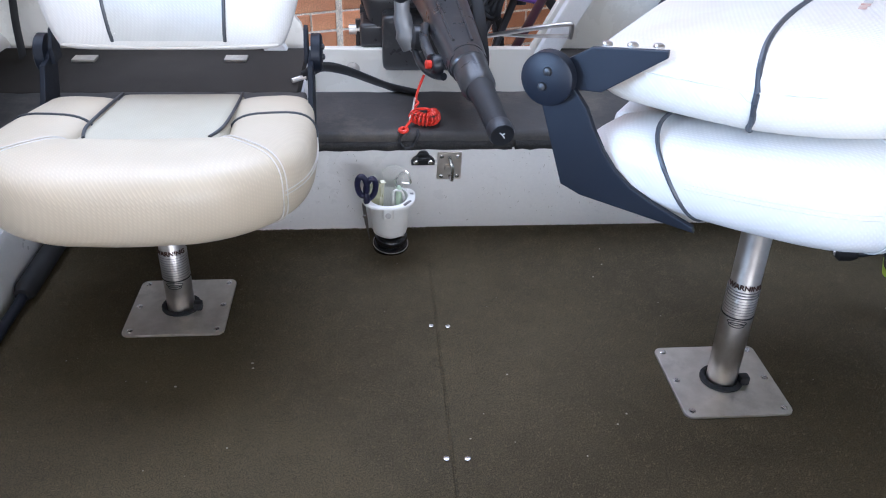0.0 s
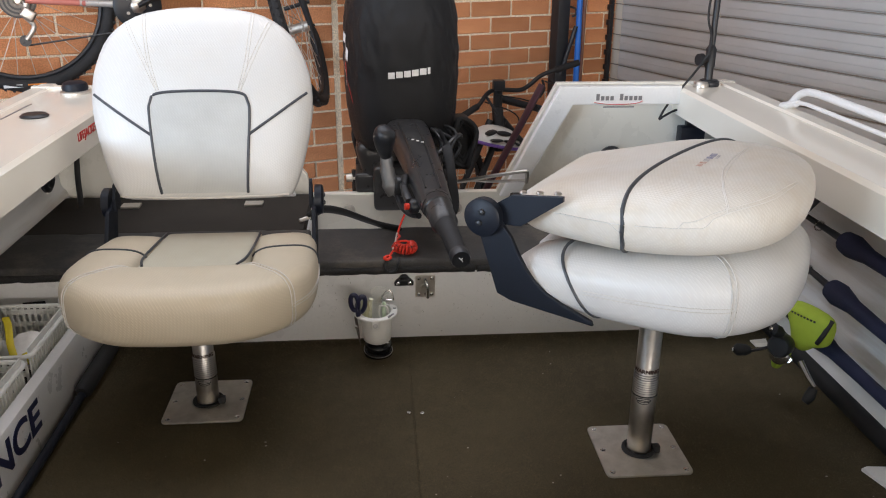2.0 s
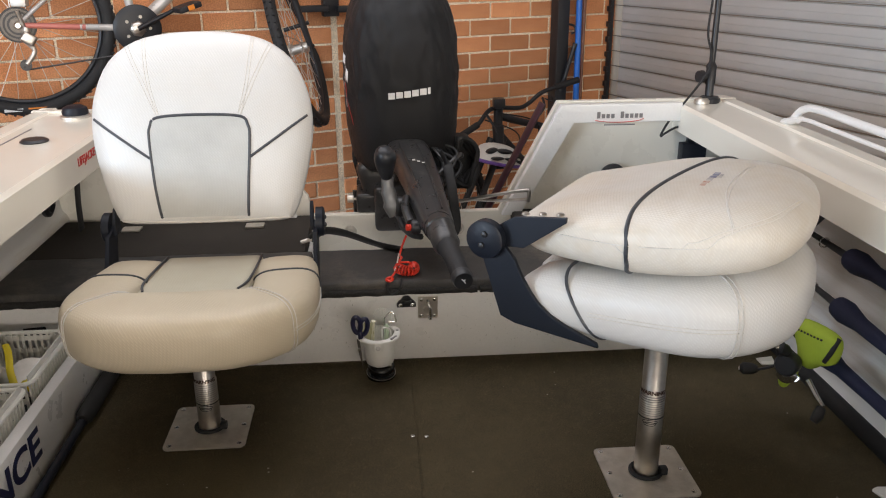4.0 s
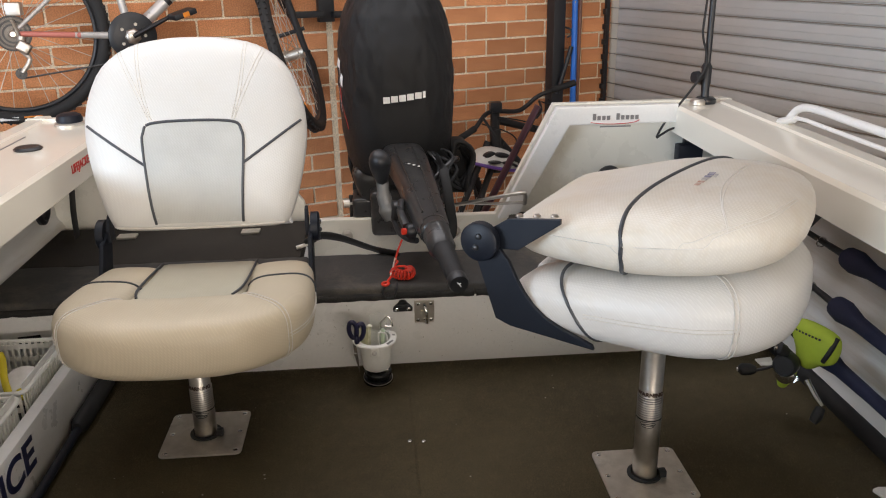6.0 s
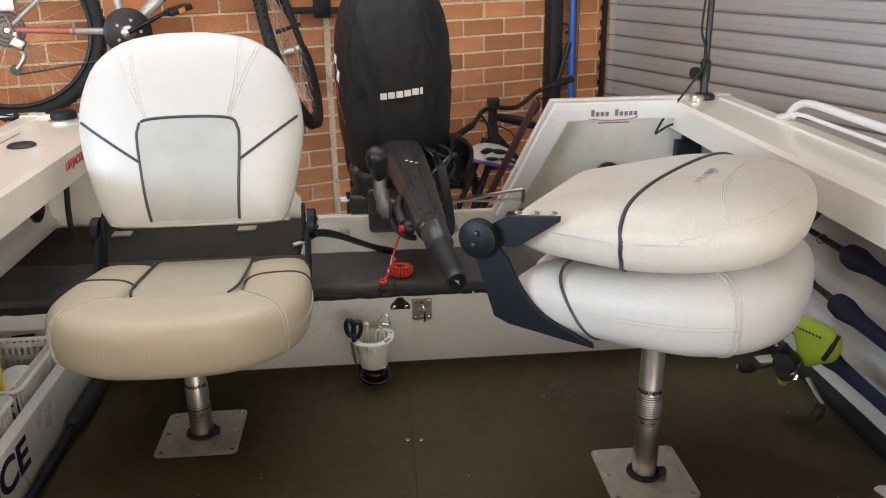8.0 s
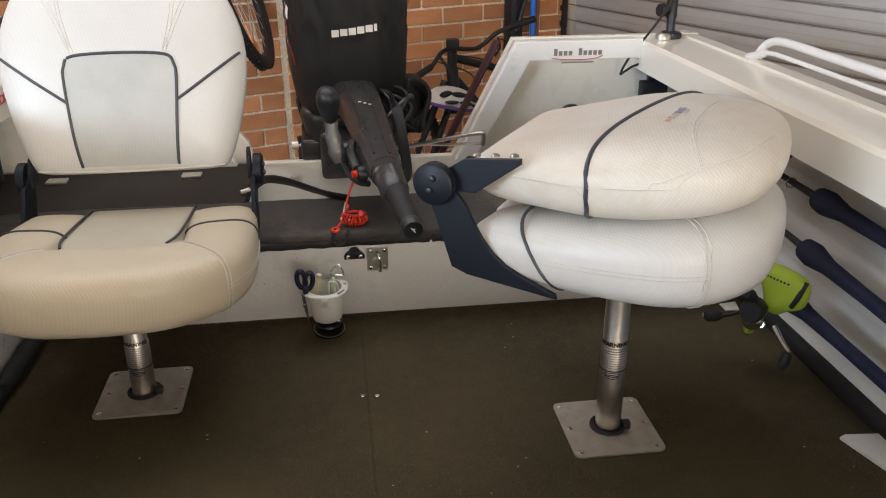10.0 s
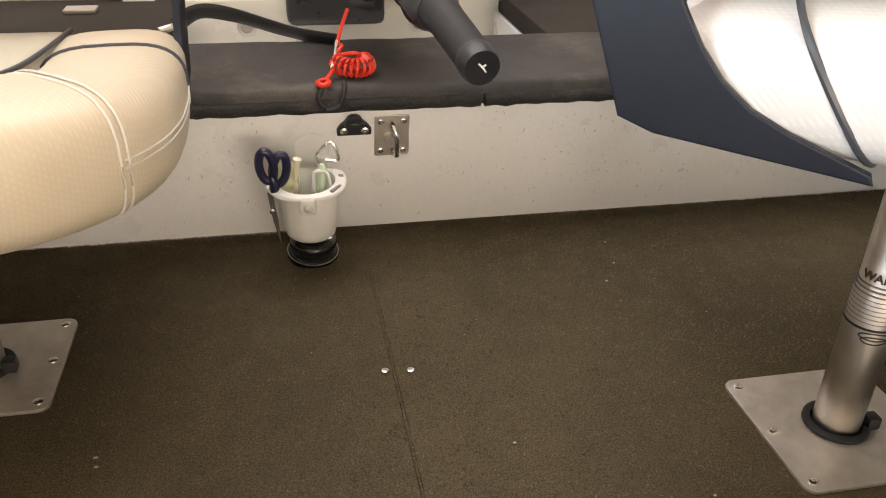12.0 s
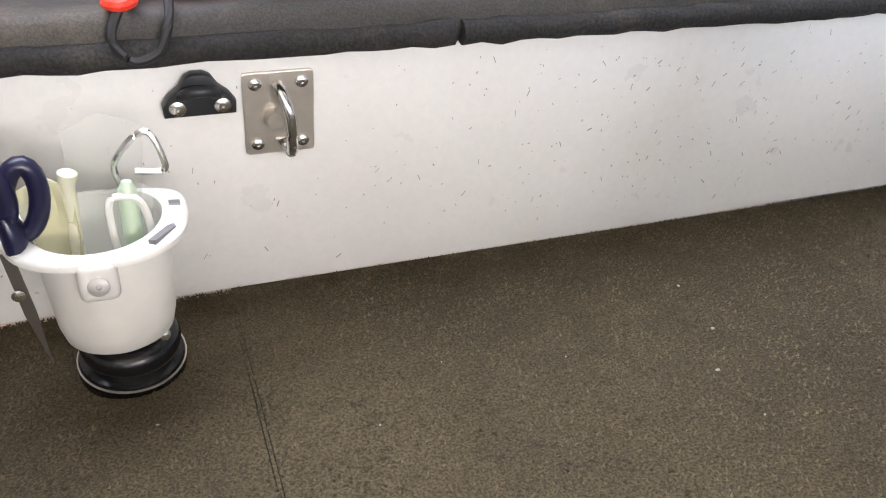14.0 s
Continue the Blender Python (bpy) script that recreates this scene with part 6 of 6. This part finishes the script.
for k in range(3):
    part("frame_print", tube([CRK.lerp(on_wall(2.02, 0.15, 1.18), 0.30 + 0.05 * k) + N_OUT * 0.0008, CRK.lerp(on_wall(2.02, 0.15, 1.18), 0.33 + 0.05 * k) + N_OUT * 0.0008], 0.0252, 14), BLACK_PLASTIC, fr, "dark print on the tube")
part("top_tube", tube([on_wall(2.60, 0.15, 1.12), on_wall(2.06, 0.15, 1.22)], 0.017, 14), FRAME, fr)
part("seat_stay", tube([HUB + N_OUT * 0.05, on_wall(2.60, 0.15, 1.10)], 0.009, 10), FRAME, fr)
cr = part("chainring", spin([(0.020, 0), (0.095, 0.0), (0.098, 0.003), (0.095, 0.006), (0.070, 0.010), (0.020, 0.016)], CRK + N_OUT * 0.055, N_OUT, 40), BLACK_PLASTIC, bike, "black chainring")
for k in range(5):
    th = 2 * math.pi * k / 5
    p = CRK + N_OUT * 0.066 + GU * (0.05 * math.cos(th)) + Vector((0, 0, 0.05 * math.sin(th)))
    part("ring_bolt", spin([(0.008, 0), (0.006, 0.004), (0, 0.004)], p, N_OUT, 10), STEEL, cr)
part("spider", spin([(0.0, 0.0), (0.034, 0.0), (0.030, 0.006), (0.018, 0.010), (0.0, 0.011)], CRK + N_OUT * 0.072, N_OUT, 7), STEEL_POST, cr, "scuffed silver spider")
part("pedal_reflector", box((-0.014, -0.048, -0.010), (0.014, -0.044, 0.010), 0.002, m=Matrix.Translation(CRK + N_OUT * 0.134 + GU * 0.20 + Vector((0, 0, 0.085))) @ Matrix.Rotation(GA + 0.2, 4, "Z") @ Matrix.Rotation(radians(-16), 4, "Y")), ORANGE, bike, "orange pedal reflector")
part("crank_arm", tube([CRK + N_OUT * 0.075, CRK + N_OUT * 0.085 + GU * 0.160 + Vector((0, 0, 0.075))], [0.015, 0.010], 10, flat=0.8), BLACK_PLASTIC, bike, "black crank arm")
part("pedal", box((-0.05, -0.045, -0.012), (0.05, 0.045, 0.012), 0.006, m=Matrix.Translation(CRK + N_OUT * 0.13 + GU * 0.20 + Vector((0, 0, 0.085))) @ Matrix.Rotation(GA + 0.2, 4, "Z") @ Matrix.Rotation(radians(-16), 4, "Y")), BLACK_PLASTIC, bike, "black pedal")
for k in range(6):
    part("cog", spin([(0.016, 0), (0.070 - 0.008 * k, 0), (0.070 - 0.008 * k, 0.002), (0.016, 0.002)], HUB + N_OUT * (0.028 + 0.005 * k), N_OUT, 30), CHAINSTEEL if k % 2 else BLACK_PLASTIC, bike, "sprocket")
part("derailleur", tube(curve([HUB + N_OUT * 0.065 + GU * 0.03 + Vector((0, 0, -0.01)), HUB + N_OUT * 0.07 + GU * 0.02 + Vector((0, 0, -0.06)), HUB + N_OUT * 0.07 + GU * 0.045 + Vector((0, 0, -0.10)), HUB + N_OUT * 0.07 + GU * 0.01 + Vector((0, 0, -0.15))], 4), [0.014] * 5 + [0.010] * 8, 10), STEEL, bike, "silver derailleur")
part("derailleur_body", box((-0.028, -0.016, -0.022), (0.028, 0.016, 0.022), 0.010, 3, m=Matrix.Translation(HUB + N_OUT * 0.075 + GU * 0.030 + Vector((0, 0, -0.052))) @ Matrix.Rotation(GA, 4, "Z") @ Matrix.Rotation(radians(35), 4, "Y")), STEEL_POST, bike, "silver derailleur body")
part("axle_nut", spin([(0.0, 0), (0.016, 0), (0.016, 0.010), (0.010, 0.016), (0, 0.016)], HUB + N_OUT * 0.060, N_OUT, 14), STEEL_POST, bike, "silver axle nut")
part("dropout", tube(curve([HUB + N_OUT * 0.062 + GU * 0.005 + Vector((0, 0, 0.055)), HUB + N_OUT * 0.064 + GU * 0.018 + Vector((0, 0, 0.01)), HUB + N_OUT * 0.066 + GU * 0.026 + Vector((0, 0, -0.035))], 4), 0.011, 10, flat=0.6), STEEL_POST, bike, "silver frame dropout")
part("jockey_wheel", spin([(0.0, 0), (0.022, 0), (0.022, 0.008), (0, 0.008)], HUB + N_OUT * 0.06 + GU * 0.005 + Vector((0, 0, -0.155)), N_OUT, 18), ENGINE, bike)
ch = [HUB + N_OUT * 0.05 + GU * 0.01 + Vector((0, 0, -0.175)), CRK + N_OUT * 0.06 + Vector((0, 0, -0.095))]
part("chain", tube(ch, 0.004, 6), ENGINE, bike, "dark chain")
part("brake_caliper", box((-0.03, -0.02, -0.02), (0.03, 0.02, 0.03), 0.008, m=Matrix.Translation(HUB + N_OUT * 0.06 + GU * 0.02 + Vector((0, 0, 0.09)))), STEEL, bike)
FW = on_wall(1.865, 0.27, 0.630)
AX = (GU * 0.90 + GV * 0.44 + Vector((0, 0, 0.30))).normalized()
wheel(bike, FW, AX, 0.360, reflector=-0.55)
for s in (-1, 1):
    part("fork_leg", tube([FW + AX * 0.06 * s, FW + AX * 0.06 * s + Vector((0, 0, 0.42)) - GU * 0.13], [0.014, 0.018], 12), BLACK_PLASTIC, bike, "black fork leg")
part("fork_brace", tube([FW + AX * 0.06 + Vector((0, 0, 0.10)), FW - AX * 0.06 + Vector((0, 0, 0.10))], 0.009, 8), BLACK_PLASTIC, bike)
part("head_tube", tube([on_wall(1.93, 0.20, 1.06), on_wall(1.99, 0.16, 1.26)], 0.024, 12), FRAME, bike)
hook = thing("wall_hook", on_wall(1.62, 0.02, 0.80), "black steel bike hanger on the wall", "bracket")
part("plate", box((-1.66, -0.05, 0.75), (-1.58, -0.008, 0.92), 0.006, m=GM), BLACK_PLASTIC, hook)
part("arm", box((-1.80, -0.075, 0.775), (-1.64, -0.035, 0.805), 0.005, m=GM), BLACK_PLASTIC, hook)
part("stub", box((-1.60, -0.09, 0.77), (-1.52, -0.045, 0.80), 0.005, m=GM), BLACK_PLASTIC, hook)

bike2 = thing("bicycle", on_wall(0.8, 0.35, GROUND), "dark mountain bike standing against the brick wall", "bicycle", "garage bicycles")
W2 = on_wall(1.10, 0.42, -0.31)
wheel(bike2, W2, (GV * 0.75 + GU * 0.65).normalized(), 0.345)
STEM = on_wall(0.86, 0.36, 0.30)
for s in (-1, 1):
    part("fork_leg", tube([W2 + GU * 0.05 * s, STEM + GU * 0.04 * s - Vector((0, 0, 0.16))], [0.015, 0.019], 12), BLACK_PLASTIC, bike2, "black fork leg")
part("head_tube", tube([STEM - Vector((0, 0, 0.18)), STEM + Vector((0, 0, 0.02))], 0.024, 12), BLACK_PLASTIC, bike2)
part("handlebar", tube(curve([on_wall(1.09, 0.42, 0.190), on_wall(1.00, 0.40, 0.225), on_wall(0.92, 0.37, 0.285), on_wall(0.84, 0.35, 0.290), on_wall(0.72, 0.34, 0.278), on_wall(0.66, 0.34, 0.30), on_wall(0.60, 0.35, 0.345), on_wall(0.52, 0.37, 0.375), on_wall(0.41, 0.40, 0.405)], 5), 0.0115, 12), BLACK_PLASTIC, bike2, "black riser handlebar")
for a, b in (((1.10, 0.42, 0.186), (1.00, 0.40, 0.225)), ((0.53, 0.368, 0.372), (0.40, 0.40, 0.408))):
    part("bar_grip", tube([on_wall(*a), on_wall(*b)], 0.0165, 14), BLACK_RUBBER, bike2, "black rubber grip")
for a, z, da, dz in ((0.95, 0.27, -0.01, -0.08), (0.62, 0.33, 0.02, -0.07)):
    part("brake_lever", tube(curve([on_wall(a, 0.40, z), on_wall(a + da, 0.45, z + dz * 0.5), on_wall(a + da * 3, 0.47, z + dz)], 4), 0.007, 8), BLACK_PLASTIC, bike2, "brake lever")
for k, (a0, z0, a1, z1) in enumerate(((0.97, 0.25, 0.80, -0.02), (0.62, 0.33, 0.58, 0.10), (0.58, 0.34, 0.70, 0.0), (0.90, 0.28, 0.66, 0.06))):
    part("brake_cable", tube(curve([on_wall(a0, 0.42, z0), on_wall((a0 + a1) / 2 - 0.09, 0.46, (z0 + z1) / 2 + 0.05), on_wall(a1, 0.40, z1)], 7), 0.0035, 7), BLACK_RUBBER, bike2, "black brake cable")
part("bike_light", box((-0.03, -0.03, -0.02), (0.03, 0.03, 0.03), 0.008, m=Matrix.Translation(on_wall(0.88, 0.40, 0.32))), BLACK_PLASTIC, bike2, "black handlebar mount")
part("down_tube", tube([STEM - Vector((0, 0, 0.14)), on_wall(0.30, 0.25, -0.40)], 0.024, 12), BLACK_PLASTIC, bike2)
part("top_tube", tube([STEM - Vector((0, 0, 0.05)), on_wall(0.20, 0.25, 0.05)], 0.019, 12), BLACK_PLASTIC, bike2)
part("fork_lower", tube([STEM - Vector((0, 0, 0.10)), STEM + GV * 0.03 - Vector((0, 0, 0.32))], [0.030, 0.024], 14), BLACK_PLASTIC, bike2)

helm = thing("bicycle_helmet", on_wall(0.89, 0.45, 0.0), "white and purple bicycle helmet hanging from the handlebar", "helmet")
HM = Matrix.Translation(on_wall(0.925, 0.47, 0.080)) @ Matrix.Rotation(GA, 4, "Z") @ Matrix.Rotation(radians(14), 4, "Y")
bm = bmesh.new()
rows = []
for j in range(9):
    ph = math.pi / 2 * j / 8
    rows.append([bm.verts.new(HM @ Vector((0.135 * math.cos(ph) ** 0.8 * math.cos(t), 0.10 * math.cos(ph) ** 0.8 * math.sin(t), 0.085 * math.sin(ph) - 0.03))) for t in [2 * math.pi * k / 32 for k in range(32)]])
for A, B in zip(rows, rows[1:]):
    for k in range(32):
        bm.faces.new((A[k], A[(k + 1) % 32], B[(k + 1) % 32], B[k]))
shell = part("shell", bm, WHITE_PLASTIC, helm, "white vented shell")
part("lower_edge", tube([HM @ Vector((0.133 * math.cos(t), 0.099 * math.sin(t), -0.036)) for t in [2 * math.pi * k / 32 for k in range(32)]], 0.009, 8, closed=True), PURPLE, helm, "purple lower edge")
for x, z, w, h, tl in ((-0.075, 0.022, 0.030, 0.012, 25), (-0.01, 0.030, 0.040, 0.012, 4), (0.065, 0.020, 0.034, 0.010, -18), (-0.05, -0.008, 0.034, 0.008, 10), (0.025, -0.004, 0.036, 0.009, 0), (0.085, -0.012, 0.018, 0.007, -10)):
    y = -0.10 * math.sqrt(max(0.02, 1 - (x / 0.135) ** 2 - ((z + 0.03) / 0.09) ** 2))
    part("vent", (lambda b: (b.transform(HM @ Matrix.Translation((x, y - 0.004, z)) @ Matrix.Rotation(radians(90), 4, "X") @ Matrix.Rotation(radians(tl), 4, "Z") @ Matrix.Diagonal((w, h, 0.03, 1))), b)[1])(spin([(0.0, -0.5), (1.0, -0.4), (1.0, 0.3), (0.6, 0.42), (0.0, 0.45)], (0, 0, 0), seg=18)), BLACK_PLASTIC, shell, "dark vent")

post = thing("steel_post", on_wall(0.29, 0.06, GROUND), "dark steel post against the brick wall", "post")
part("column", box((-0.332, -0.085, GROUND), (-0.256, -0.012, CEIL - 0.01), 0.004, m=GM), BLACK_PLASTIC, post)
part("hook", tube(curve([on_wall(0.245, 0.05, 0.66), on_wall(0.225, 0.09, 0.65), on_wall(0.225, 0.10, 0.62), on_wall(0.245, 0.09, 0.61)], 4), 0.006, 8), BLACK_PLASTIC, post, "black hook")
part("stay", tube([on_wall(0.30, 0.09, 0.30), on_wall(0.235, 0.12, 0.56)], 0.012, 10), BLACK_PLASTIC, post, "black stay")
bp = thing("blue_pole", on_wall(0.214, 0.11, GROUND), "bright blue pole leaning in the corner", "pole")
part("pole", tube([on_wall(0.205, 0.13, GROUND + 0.0), on_wall(0.217, 0.10, 1.5)], 0.0165, 14), BLUE_PAINT, bp)
part("tip", tube([on_wall(0.217, 0.115, 0.80), on_wall(0.217, 0.112, 0.72)], 0.010, 8), YELLOW, bp, "yellow tape")
wp = thing("white_cable", on_wall(0.17, 0.05, GROUND), "thin white cable down the brick corner", "cable")
part("wire", tube([on_wall(0.165, 0.03, GROUND), on_wall(0.165, 0.03, CEIL - 0.02)], 0.006, 8), WHITE_PLASTIC, wp)
part("guide_rail", box((0.066, -0.030, GROUND), (0.088, -0.004, CEIL - 0.01), 0.003, m=GM), BLACK_PLASTIC, door, "dark door guide")
k = GROUND + 0.05
while k < CEIL - 0.08:
    part("guide_tooth", box((0.052, -0.034, k), (0.070, -0.008, k + 0.030), 0.003, m=GM), BLACK_PLASTIC, door, "dark end clip of a rib")
    k += 0.085
wpipe = thing("wall_pipe", on_wall(0.11, 0.03, GROUND), "thin brown painted pipe up the brick corner", "pipe")
part("pipe", tube([on_wall(0.115, 0.022, GROUND), on_wall(0.115, 0.022, CEIL - 0.02)], 0.011, 12), COPPER, wpipe)
purple = thing("purple_board", (0.40, 3.1, GROUND), "dark plum panel edge behind the transom", "board")
part("board", tube([(0.168, 2.60, -0.10), (0.500, 2.62, 0.555)], 0.028, 10, height=0.010), material("plum_paint", (0.075, 0.03, 0.04), 0.5), purple)

# ---------------------------------------------------------------- single bricks of the wall
BRICK_SHAPES = {}
for x, z, w in bricks:
    key = round(w, 3)
    if key not in BRICK_SHAPES:
        bm = box((-w / 2, 0, -(CH - 0.010) / 2), (w / 2, 0.05, (CH - 0.010) / 2), 0.004, 1)
        BRICK_SHAPES[key] = bpy.data.meshes.new("brick")
        bm.to_mesh(BRICK_SHAPES[key])
        bm.free()
        BRICK_SHAPES[key].materials.append(BRICK)
    ob = new("brick", BRICK_SHAPES[key])
    ob.parent = wall
    ob.matrix_local = GM @ pose(x, rng.uniform(-0.002, 0.002), z, 0, rng.uniform(-0.4, 0.4), rng.uniform(-0.5, 0.5))
